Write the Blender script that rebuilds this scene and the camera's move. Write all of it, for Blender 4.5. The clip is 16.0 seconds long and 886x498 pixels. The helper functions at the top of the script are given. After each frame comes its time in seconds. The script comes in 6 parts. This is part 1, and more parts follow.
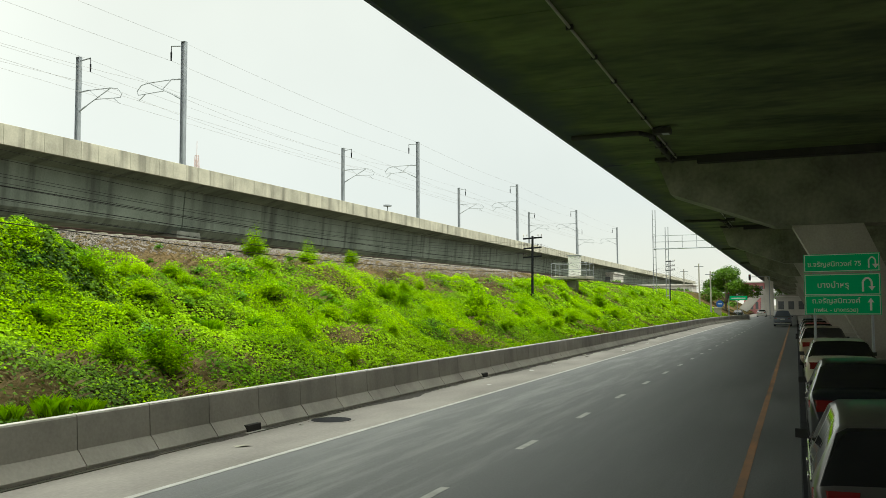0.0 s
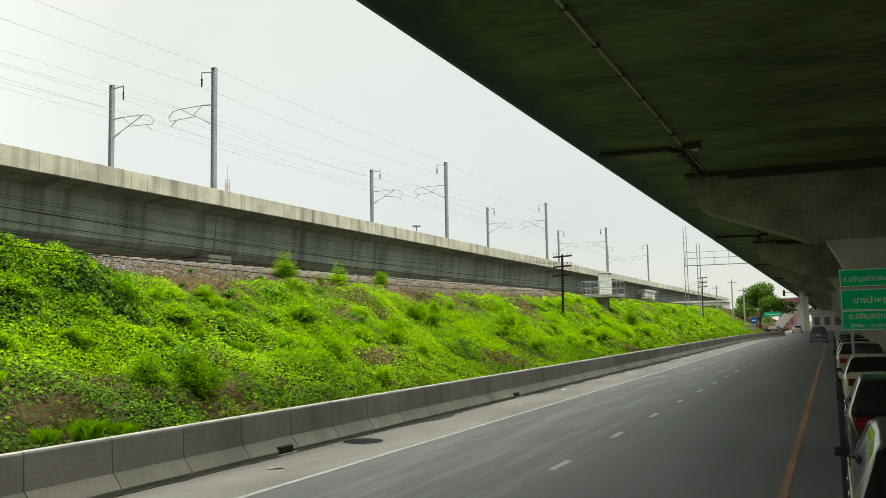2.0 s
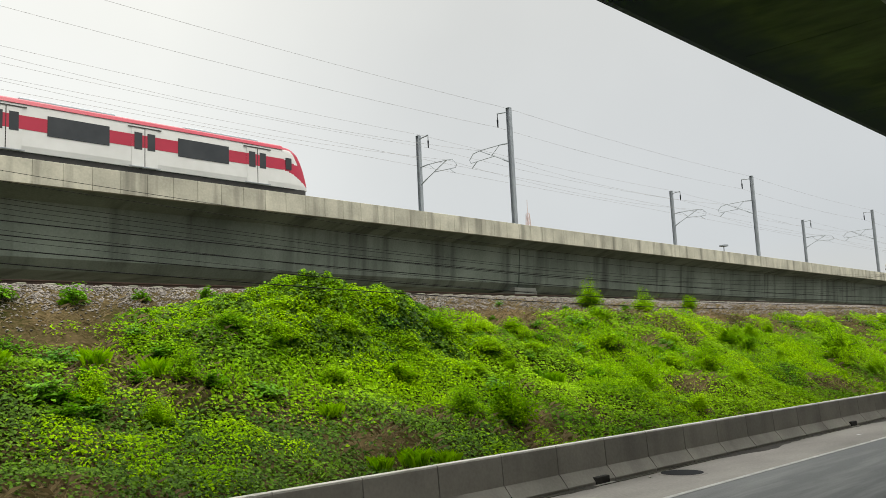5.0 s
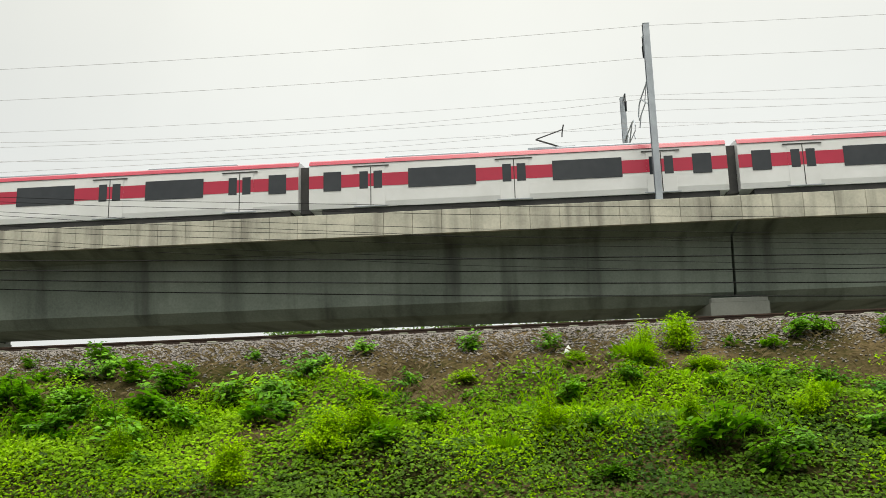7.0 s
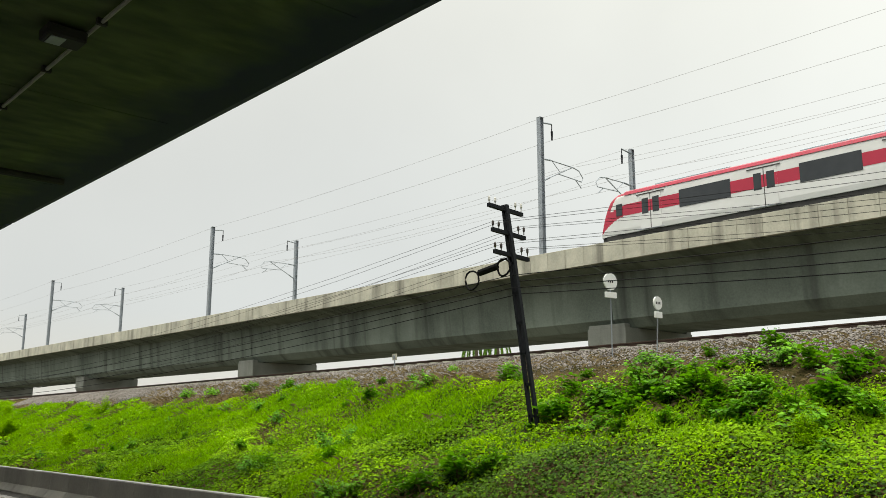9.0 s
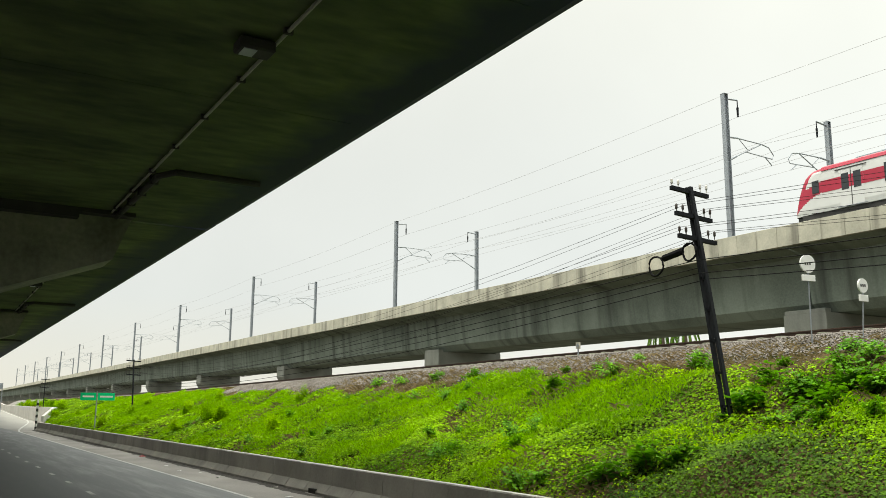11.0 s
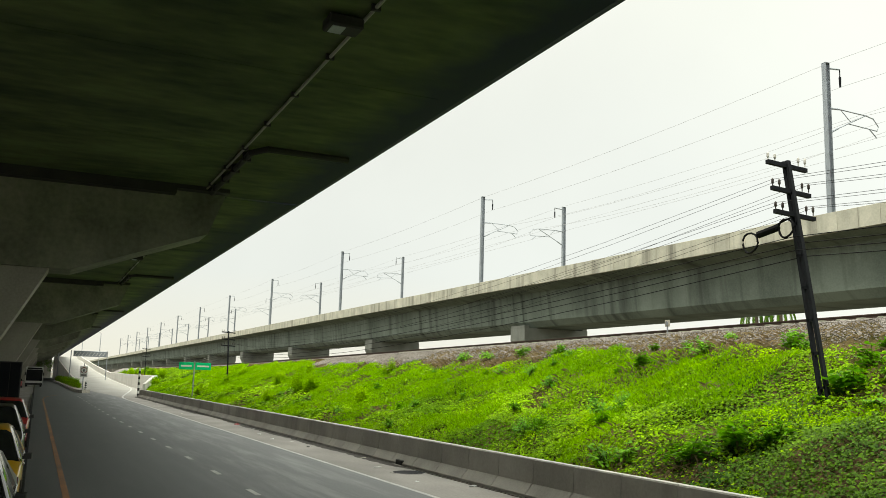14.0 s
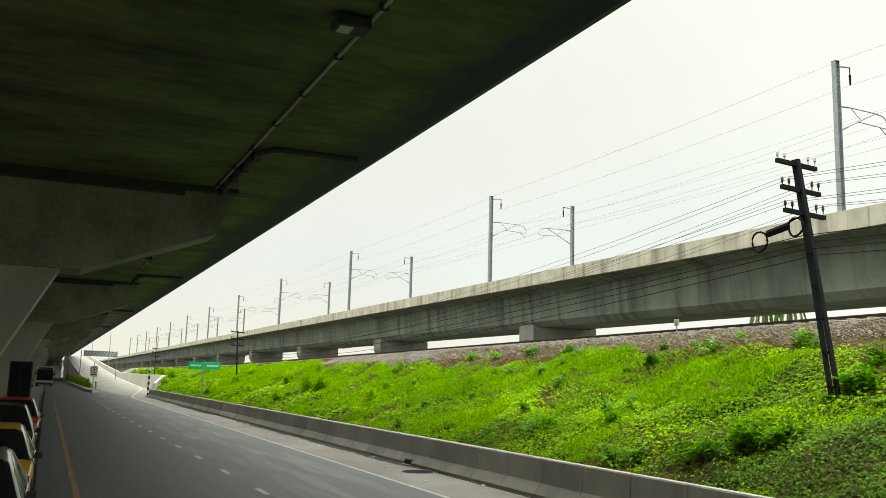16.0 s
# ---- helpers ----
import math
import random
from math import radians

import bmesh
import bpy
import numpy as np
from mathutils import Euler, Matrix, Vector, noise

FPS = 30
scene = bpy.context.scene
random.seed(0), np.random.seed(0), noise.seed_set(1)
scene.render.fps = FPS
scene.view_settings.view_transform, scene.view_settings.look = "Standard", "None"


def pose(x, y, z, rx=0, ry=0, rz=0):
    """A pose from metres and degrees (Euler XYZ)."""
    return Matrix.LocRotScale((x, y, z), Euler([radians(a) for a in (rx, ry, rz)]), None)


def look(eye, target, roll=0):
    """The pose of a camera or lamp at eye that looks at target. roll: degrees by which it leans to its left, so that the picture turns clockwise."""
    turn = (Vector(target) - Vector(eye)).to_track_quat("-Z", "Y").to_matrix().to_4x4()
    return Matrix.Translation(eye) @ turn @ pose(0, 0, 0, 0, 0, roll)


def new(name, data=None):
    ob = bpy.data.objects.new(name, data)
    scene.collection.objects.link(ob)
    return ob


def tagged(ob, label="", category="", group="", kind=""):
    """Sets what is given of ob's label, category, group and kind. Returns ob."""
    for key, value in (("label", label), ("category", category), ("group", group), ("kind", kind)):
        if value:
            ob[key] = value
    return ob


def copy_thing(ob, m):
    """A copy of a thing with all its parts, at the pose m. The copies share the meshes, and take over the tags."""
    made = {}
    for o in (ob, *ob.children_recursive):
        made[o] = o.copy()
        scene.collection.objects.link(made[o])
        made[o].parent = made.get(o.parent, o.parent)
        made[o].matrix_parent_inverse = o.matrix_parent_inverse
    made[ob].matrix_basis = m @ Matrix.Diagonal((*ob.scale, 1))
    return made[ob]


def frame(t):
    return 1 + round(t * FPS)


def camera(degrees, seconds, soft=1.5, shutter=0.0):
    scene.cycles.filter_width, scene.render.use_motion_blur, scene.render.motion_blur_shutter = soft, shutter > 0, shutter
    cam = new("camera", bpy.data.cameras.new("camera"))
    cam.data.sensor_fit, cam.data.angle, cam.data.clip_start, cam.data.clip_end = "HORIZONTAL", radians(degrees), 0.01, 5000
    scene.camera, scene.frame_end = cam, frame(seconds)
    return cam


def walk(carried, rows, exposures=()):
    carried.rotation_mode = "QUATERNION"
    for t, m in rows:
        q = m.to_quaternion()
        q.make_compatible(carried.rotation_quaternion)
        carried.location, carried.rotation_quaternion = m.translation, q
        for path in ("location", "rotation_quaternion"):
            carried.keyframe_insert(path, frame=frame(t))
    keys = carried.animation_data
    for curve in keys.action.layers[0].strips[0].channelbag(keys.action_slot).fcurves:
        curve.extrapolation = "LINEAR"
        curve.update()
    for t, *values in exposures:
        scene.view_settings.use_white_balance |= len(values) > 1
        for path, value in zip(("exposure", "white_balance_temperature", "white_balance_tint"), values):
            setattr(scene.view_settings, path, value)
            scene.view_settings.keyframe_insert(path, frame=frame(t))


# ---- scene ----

# camera -----------------------------------------------------------------
cam = camera(54.24, 16.0, soft=0.8)
EYE = (0.0, 0.0, 2.35)
TURN = -67.7
PATH = [
    (0.0, -0.13, 3.8, 0.33), (0.5, 0.21, 4.09, 0.62), (1.0, 0.69, 4.36, 0.8), (1.5, 1.21, 4.69, 0.8), (2.0, 1.87, 5.14, 1.0),
    (2.5, 2.83, 5.67, 1.3), (3.0, 4.31, 6.12, 1.72), (3.2, 5.29, 6.21, 1.85), (5.3, 27.28, 8.29, 2.68), (5.5, 31.46, 8.81, 2.66),
    (6.0, 44.22, 10.46, 2.18), (6.5, 57.88, 11.47, 1.79), (7.0, 72.73, 11.61, 1.53), (7.5, 86.6, 11.44, 1.17),
    (8.0, 99.15, 11.28, 0.26), (8.5, 108.51, 11.37, 0.02), (9.0, 115.12, 11.3, -0.04), (9.5, 119.55, 11.12, -0.32),
    (9.7, 120.79, 11.14, -0.18), (11.8, 129.97, 9.89, -1.1), (12.0, 130.57, 9.78, -1.2), (12.5, 131.6, 9.54, -1.42),
    (13.0, 132.12, 9.22, -1.51), (13.5, 132.51, 8.98, -1.54), (14.0, 132.72, 8.8, -1.64), (14.5, 132.82, 8.77, -1.83),
    (15.0, 132.9, 8.82, -1.91), (15.5, 133.06, 8.79, -1.76), (16.0, 133.29, 8.75, -1.62)]
LIGHTNESS = [(0.0, 0.29, 7050, -3), (1.5, 0.21, 7050, -1), (2.5, 0.14, 7000, 1), (3.2, -0.01, 6950, 2), (5.3, -0.12, 6800, 6), (6.0, -0.18, 6800, 5), (8.0, -0.18, 6800, 4), (9.5, -0.03, 6850, 3),
             (12.0, 0.14, 6950, 1), (16.0, 0.20, 7050, 0)]
walk(cam, [(t, pose(*EYE, 90 + p, r, yaw + TURN)) for t, yaw, p, r in PATH], LIGHTNESS)

# light ------------------------------------------------------------------
SUN_EL, SUN_AZ = 70.0, -70.0      # degrees above the horizon; from +X towards +Y
world = bpy.data.worlds.new("overcast_sky")
scene.world = world
world.use_nodes = True


def sky_nodes(nt):
    """Thin white overcast: a Nishita sky veiled by cloud that brightens towards the zenith."""
    n, l = nt.nodes, nt.links
    n.clear()
    out, bg = n.new("ShaderNodeOutputWorld"), n.new("ShaderNodeBackground")
    sky = n.new("ShaderNodeTexSky")
    sky.sky_type, sky.sun_disc = "NISHITA", False
    sky.sun_elevation, sky.sun_rotation = radians(SUN_EL), radians(90 - SUN_AZ)
    tint = n.new("ShaderNodeVectorMath")
    tint.operation = "SCALE"
    tint.inputs["Scale"].default_value = 0.12
    l.new(sky.outputs[0], tint.inputs[0])
    co = n.new("ShaderNodeTexCoord")
    sep = n.new("ShaderNodeSeparateXYZ")
    l.new(co.outputs["Generated"], sep.inputs[0])
    ramp = n.new("ShaderNodeValToRGB")
    e = ramp.color_ramp.elements
    e[0].position, e[0].color = 0.0, (0.93, 0.90, 0.86, 1)
    e[1].position, e[1].color = 1.0, (3.3, 3.3, 3.3, 1)
    for p, c in ((0.12, (0.865, 0.885, 0.93, 1)), (0.3, (0.905, 0.915, 0.94, 1)), (0.48, (0.945, 0.94, 0.935, 1))):
        k = e.new(p)
        k.color = c
    l.new(sep.outputs["Z"], ramp.inputs[0])
    cloud = n.new("ShaderNodeTexNoise")
    cloud.inputs["Scale"].default_value, cloud.inputs["Detail"].default_value = 2.2, 5.0
    l.new(co.outputs["Generated"], cloud.inputs["Vector"])
    gain = n.new("ShaderNodeMapRange")
    gain.inputs["To Min"].default_value, gain.inputs["To Max"].default_value = 0.86, 1.12
    l.new(cloud.outputs["Fac"], gain.inputs["Value"])
    lit = n.new("ShaderNodeVectorMath")
    lit.operation = "SCALE"
    l.new(ramp.outputs[0], lit.inputs[0])
    l.new(gain.outputs[0], lit.inputs["Scale"])
    # the veil is brighter across the railway than along it, and bluer towards +X
    turn, veil, tone = n.new("ShaderNodeMapRange"), n.new("ShaderNodeValToRGB"), n.new("ShaderNodeVectorMath")
    turn.inputs["From Min"].default_value = -1.0
    l.new(sep.outputs["X"], turn.inputs["Value"])
    v = veil.color_ramp.elements
    v[0].color, v[1].color = (0.86, 0.85, 0.84, 1), (0.775, 0.79, 0.82, 1)
    for p, c in ((0.12, (0.94, 0.94, 0.94, 1)), (0.28, (1.09, 1.09, 1.08, 1)), (0.5, (1.21, 1.21, 1.20, 1)), (0.72, (1.11, 1.11, 1.10, 1)), (0.84, (0.88, 0.89, 0.905, 1))):
        v.new(p).color = c
    l.new(turn.outputs[0], veil.inputs[0])
    tone.operation = "MULTIPLY"
    l.new(lit.outputs[0], tone.inputs[0])
    l.new(veil.outputs[0], tone.inputs[1])
    mix = n.new("ShaderNodeMix")
    mix.data_type = "RGBA"
    mix.inputs["Factor"].default_value = 0.93
    l.new(tint.outputs[0], mix.inputs["A"])
    l.new(tone.outputs[0], mix.inputs["B"])
    l.new(mix.outputs["Result"], bg.inputs["Color"])
    l.new(bg.outputs[0], out.inputs[0])


sky_nodes(world.node_tree)
sun = new("sun", bpy.data.lights.new("sun", "SUN"))
sun.data.energy, sun.data.angle, sun.data.color = 2.6, radians(20), (1.0, 0.97, 0.90)
_s = Vector((math.cos(radians(SUN_EL)) * math.cos(radians(SUN_AZ)), math.cos(radians(SUN_EL)) * math.sin(radians(SUN_AZ)), math.sin(radians(SUN_EL))))
sun.matrix_world = look(_s * 100, (0, 0, 0))

# materials --------------------------------------------------------------
def surface(name, base, other=None, rough=0.8, metal=0.0, fine=30.0, broad=0.6, bump=0.15, spread=0.5, streak=0.0,
            streak_col=(0.03, 0.03, 0.028), vary=0.0, gloss=None, coat=0.0, island=False, stretch=(1, 1, 1), trans=0.0, spec=0.5):
    """A procedural surface: two colours mixed by broad stains and fine grain, with relief and, if asked, run-off streaks."""
    m = bpy.data.materials.new(name)
    m.use_nodes = True
    n, l = m.node_tree.nodes, m.node_tree.links
    b = n["Principled BSDF"]
    other = other or tuple(c * 0.7 for c in base)
    co = n.new("ShaderNodeTexCoord")
    geo = n.new("ShaderNodeNewGeometry")
    mp = n.new("ShaderNodeMapping")
    mp.inputs["Scale"].default_value = stretch
    l.new(geo.outputs["Position"], mp.inputs[0])
    n1, n2 = n.new("ShaderNodeTexNoise"), n.new("ShaderNodeTexNoise")
    n1.inputs["Scale"].default_value, n1.inputs["Detail"].default_value = broad, 6.0
    n2.inputs["Scale"].default_value, n2.inputs["Detail"].default_value = fine, 4.0
    l.new(mp.outputs[0], n1.inputs["Vector"])
    l.new(mp.outputs[0], n2.inputs["Vector"])
    add = n.new("ShaderNodeMath")
    add.operation = "MULTIPLY_ADD"
    add.inputs[1].default_value = 0.45
    l.new(n2.outputs["Fac"], add.inputs[0])
    l.new(n1.outputs["Fac"], add.inputs[2])
    rng = n.new("ShaderNodeMapRange")
    rng.inputs["From Min"].default_value, rng.inputs["From Max"].default_value = 0.72 - spread / 2, 0.72 + spread / 2
    l.new(add.outputs[0], rng.inputs["Value"])
    mix = n.new("ShaderNodeMix")
    mix.data_type = "RGBA"
    mix.inputs["A"].default_value, mix.inputs["B"].default_value = (*other, 1), (*base, 1)
    l.new(rng.outputs[0], mix.inputs["Factor"])
    col = mix.outputs["Result"]
    if streak:
        ms = n.new("ShaderNodeMapping")
        ms.inputs["Scale"].default_value = (1.15, 0.25, 0.09)
        l.new(geo.outputs["Position"], ms.inputs[0])
        ns = n.new("ShaderNodeTexNoise")
        ns.inputs["Scale"].default_value, ns.inputs["Detail"].default_value = 1.0, 5.0
        l.new(ms.outputs[0], ns.inputs["Vector"])
        rs = n.new("ShaderNodeMapRange")
        rs.inputs["From Min"].default_value, rs.inputs["From Max"].default_value = 0.50, 0.74
        rs.inputs["To Max"].default_value = streak
        l.new(ns.outputs["Fac"], rs.inputs["Value"])
        m2 = n.new("ShaderNodeMix")
        m2.data_type = "RGBA"
        m2.inputs["B"].default_value = (*streak_col, 1)
        l.new(rs.outputs[0], m2.inputs["Factor"])
        l.new(col, m2.inputs["A"])
        col = m2.outputs["Result"]
    if vary:
        info = n.new("ShaderNodeObjectInfo")
        src = geo.outputs["Random Per Island"] if island else info.outputs["Random"]
        hv = n.new("ShaderNodeHueSaturation")
        rv = n.new("ShaderNodeMapRange")
        rv.inputs["To Min"].default_value, rv.inputs["To Max"].default_value = 1 - vary, 1 + vary
        l.new(src, rv.inputs["Value"])
        l.new(rv.outputs[0], hv.inputs["Value"])
        l.new(col, hv.inputs["Color"])
        col = hv.outputs["Color"]
    l.new(col, b.inputs["Base Color"])
    b.inputs["Specular IOR Level"].default_value = spec
    b.inputs["Roughness"].default_value, b.inputs["Metallic"].default_value = rough, metal
    if gloss:
        rr = n.new("ShaderNodeMapRange")
        rr.inputs["To Min"].default_value, rr.inputs["To Max"].default_value = gloss
        l.new(n1.outputs["Fac"], rr.inputs["Value"])
        l.new(rr.outputs[0], b.inputs["Roughness"])
    if coat:
        b.inputs["Coat Weight"].default_value, b.inputs["Coat Roughness"].default_value = coat, 0.06
    if bump:
        bp = n.new("ShaderNodeBump")
        bp.inputs["Strength"].default_value, bp.inputs["Distance"].default_value = bump, 0.02
        l.new(n2.outputs["Fac"], bp.inputs["Height"])
        l.new(bp.outputs[0], b.inputs["Normal"])
    if trans:
        tr = n.new("ShaderNodeBsdfTranslucent")
        l.new(col, tr.inputs["Color"])
        ms2 = n.new("ShaderNodeMixShader")
        ms2.inputs[0].default_value = trans
        l.new(b.outputs[0], ms2.inputs[1])
        l.new(tr.outputs[0], ms2.inputs[2])
        l.new(ms2.outputs[0], n["Material Output"].inputs["Surface"])
    return m


ASPHALT = surface("asphalt", (0.154, 0.161, 0.165), (0.066, 0.071, 0.075), rough=0.6, fine=40, broad=0.6, bump=0.22, spread=0.5, gloss=(0.36, 0.75), stretch=(0.45, 1, 1))


def tyre_wear(m, y_mid, half):
    """Pale scuffs and rubbed tracks along the lane that carries the traffic."""
    n, l = m.node_tree.nodes, m.node_tree.links
    b = n["Principled BSDF"]
    col = b.inputs["Base Color"].links[0].from_socket
    geo, mp, ns = n.new("ShaderNodeNewGeometry"), n.new("ShaderNodeMapping"), n.new("ShaderNodeTexNoise")
    mp.inputs["Scale"].default_value = (0.10, 1.3, 1.0)
    ns.inputs["Scale"].default_value, ns.inputs["Detail"].default_value, ns.inputs["Roughness"].default_value = 1.5, 9.0, 0.68
    l.new(geo.outputs["Position"], mp.inputs[0])
    l.new(mp.outputs[0], ns.inputs["Vector"])
    sep, off, dist, lane, r, mul, mix = (n.new("ShaderNodeSeparateXYZ"), n.new("ShaderNodeMath"), n.new("ShaderNodeMath"), n.new("ShaderNodeMapRange"),
                                         n.new("ShaderNodeMapRange"), n.new("ShaderNodeMath"), n.new("ShaderNodeMix"))
    l.new(geo.outputs["Position"], sep.inputs[0])
    off.operation, off.inputs[1].default_value = "SUBTRACT", y_mid
    dist.operation = "ABSOLUTE"
    l.new(sep.outputs["Y"], off.inputs[0])
    l.new(off.outputs[0], dist.inputs[0])
    lane.inputs["From Min"].default_value, lane.inputs["From Max"].default_value = half * 0.4, half
    lane.inputs["To Min"].default_value, lane.inputs["To Max"].default_value = 0.7, 0.10
    l.new(dist.outputs[0], lane.inputs["Value"])
    r.inputs["From Min"].default_value, r.inputs["From Max"].default_value = 0.46, 0.70
    l.new(ns.outputs["Fac"], r.inputs["Value"])
    mul.operation = "MULTIPLY"
    l.new(r.outputs[0], mul.inputs[0])
    l.new(lane.outputs[0], mul.inputs[1])
    mix.data_type = "RGBA"
    mix.inputs["B"].default_value = (0.29, 0.295, 0.295, 1)
    l.new(mul.outputs[0], mix.inputs["Factor"])
    l.new(col, mix.inputs["A"])
    l.new(mix.outputs["Result"], b.inputs["Base Color"])


tyre_wear(ASPHALT, 6.0, 2.4)
SHOULDER = surface("worn_shoulder_concrete", (0.34, 0.32, 0.295), (0.19, 0.178, 0.163), fine=22, broad=0.7, bump=0.2, stretch=(0.4, 1, 1))
PAINT_WHITE = surface("road_paint_white", (0.62, 0.62, 0.60), (0.35, 0.35, 0.34), fine=40, broad=3, rough=0.7, bump=0.1)
PAINT_ORANGE = surface("road_paint_orange", (0.42, 0.20, 0.085), (0.16, 0.12, 0.09), fine=25, broad=0.8, rough=0.7, bump=0.1)
BARRIER_M = surface("barrier_concrete", (0.42, 0.40, 0.355), (0.28, 0.265, 0.235), fine=18, broad=0.8, bump=0.15, streak=0.3, vary=0.08)
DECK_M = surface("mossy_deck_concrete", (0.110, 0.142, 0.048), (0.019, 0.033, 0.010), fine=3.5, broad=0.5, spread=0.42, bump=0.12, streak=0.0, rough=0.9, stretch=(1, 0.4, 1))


def edge_darkening(m, y0, y1):
    """Painted darkening: a ragged blue-black band in the colour along the deck's outer edge."""
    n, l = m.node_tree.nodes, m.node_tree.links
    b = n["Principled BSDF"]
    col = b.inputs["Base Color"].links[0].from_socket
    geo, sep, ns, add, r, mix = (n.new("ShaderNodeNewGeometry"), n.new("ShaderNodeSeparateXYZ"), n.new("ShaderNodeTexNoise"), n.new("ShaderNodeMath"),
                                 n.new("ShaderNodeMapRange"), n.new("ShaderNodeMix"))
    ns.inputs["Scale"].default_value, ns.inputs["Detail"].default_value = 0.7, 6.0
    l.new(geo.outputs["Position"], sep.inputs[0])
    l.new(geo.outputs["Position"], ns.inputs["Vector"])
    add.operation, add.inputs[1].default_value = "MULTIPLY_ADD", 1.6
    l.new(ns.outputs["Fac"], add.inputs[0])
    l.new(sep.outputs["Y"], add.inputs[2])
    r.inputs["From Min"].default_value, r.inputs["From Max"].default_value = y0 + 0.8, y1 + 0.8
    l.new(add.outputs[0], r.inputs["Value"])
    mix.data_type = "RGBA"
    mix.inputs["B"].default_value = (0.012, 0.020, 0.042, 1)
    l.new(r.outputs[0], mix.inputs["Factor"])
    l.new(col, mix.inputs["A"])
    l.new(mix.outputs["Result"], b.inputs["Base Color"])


edge_darkening(DECK_M, 6.3, 7.4)
PIER_M = surface("pier_concrete", (0.43, 0.405, 0.35), (0.26, 0.245, 0.21), fine=14, broad=0.4, bump=0.12, streak=0.35)
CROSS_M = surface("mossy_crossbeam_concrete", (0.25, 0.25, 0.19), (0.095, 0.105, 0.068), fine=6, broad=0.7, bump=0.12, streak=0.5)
DIRT_M = surface("black_gutter_dirt", (0.05, 0.043, 0.034), (0.018, 0.015, 0.012), fine=30, broad=2.5, bump=0.6)
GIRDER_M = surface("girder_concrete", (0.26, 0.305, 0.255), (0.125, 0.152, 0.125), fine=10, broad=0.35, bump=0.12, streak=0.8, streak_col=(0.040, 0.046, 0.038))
PARAPET_M = surface("parapet_concrete", (0.52, 0.50, 0.41), (0.34, 0.33, 0.27), fine=9, broad=0.9, bump=0.2, spread=0.4, streak=0.9, streak_col=(0.09, 0.085, 0.068), vary=0.08)
SOIL = surface("embankment_soil", (0.085, 0.070, 0.050), (0.030, 0.036, 0.016), fine=16, broad=0.9, bump=0.9, spread=0.35)
SLOPE = surface("dark_weedy_soil", (0.115, 0.082, 0.044), (0.018, 0.022, 0.005), fine=12, broad=0.4, bump=0.8, spread=0.3, spec=0.0)
BALLAST = surface("ballast_gravel", (0.26, 0.24, 0.22), (0.10, 0.088, 0.076), fine=22, broad=2.5, bump=1.0)
GALV = surface("galvanised_steel", (0.36, 0.39, 0.42), (0.26, 0.28, 0.31), rough=0.5, metal=0.55, fine=30, broad=2, bump=0.04)
STEEL_DARK = surface("tarred_steel", (0.010, 0.012, 0.016), (0.006, 0.007, 0.009), spec=0.2, rough=0.8, metal=0.0, fine=30, broad=2, bump=0.1)
RAIL_M = surface("rusty_rail", (0.10, 0.065, 0.05), (0.05, 0.035, 0.03), rough=0.55, metal=0.6, fine=50, broad=4, bump=0.1)
RUBBER = surface("black_rubber", (0.015, 0.015, 0.015), (0.025, 0.024, 0.022), rough=0.85, fine=60, broad=8, bump=0.1)
WIRE_M = surface("cable_black", (0.008, 0.008, 0.009), (0.014, 0.014, 0.014), spec=0.1, rough=0.9, fine=10, broad=1, bump=0)
WIRE_C = surface("contact_wire_copper", (0.30, 0.29, 0.29), (0.22, 0.21, 0.21), rough=0.5, metal=0.5, fine=10, broad=1, bump=0)
TRAIN_W = surface("train_white_paint", (0.66, 0.66, 0.66), (0.58, 0.58, 0.57), rough=0.35, fine=3, broad=0.5, bump=0.0, coat=0.2)
TRAIN_R = surface("train_red_paint", (0.42, 0.010, 0.044), (0.36, 0.009, 0.036), rough=0.35, fine=3, broad=0.5, bump=0.0, coat=0.2)
TRAIN_G = surface("train_dark_glass", (0.018, 0.022, 0.026), (0.03, 0.034, 0.038), rough=0.08, fine=2, broad=0.5, bump=0.0)
TRAIN_S = surface("train_grey_surround", (0.10, 0.11, 0.12), (0.08, 0.085, 0.09), rough=0.35, fine=3, broad=0.5, bump=0.0, coat=0.2)
TRAIN_K = surface("train_underframe_black", (0.022, 0.022, 0.022), (0.045, 0.042, 0.04), rough=0.7, fine=12, broad=2, bump=0.1)
SIGN_GREEN = surface("sign_green_sheet", (0.008, 0.56, 0.22), (0.008, 0.50, 0.20), spec=0.1, rough=0.6, fine=5, broad=1, bump=0.0)
SIGN_WHITE = surface("sign_white_sheet", (0.75, 0.76, 0.74), (0.66, 0.67, 0.65), rough=0.45, fine=5, broad=1, bump=0.0)
LEAF = surface("weed_leaf", (0.36, 0.58, 0.003), (0.10, 0.26, 0.003), spec=0.04, rough=0.7, fine=6.0, broad=0.45, bump=0.0, vary=0.45, island=True, trans=0.35)
CREEPER_DK = surface("dark_creeper_leaf", (0.112, 0.218, 0.006), (0.026, 0.078, 0.004), spec=0.12, rough=0.6, fine=2.2, broad=0.5, bump=0.0, vary=0.6, island=True, trans=0.25)
CREEPER = surface("creeper_leaf", (0.29, 0.50, 0.004), (0.052, 0.15, 0.003), spec=0.07, rough=0.65, fine=2.2, broad=0.35, bump=0.0, vary=0.5, island=True, trans=0.3)
LEAF_DK = surface("shrub_leaf", (0.19, 0.43, 0.008), (0.055, 0.19, 0.005), spec=0.18, rough=0.6, fine=6.0, broad=0.6, bump=0.0, vary=0.4, island=True, trans=0.35)
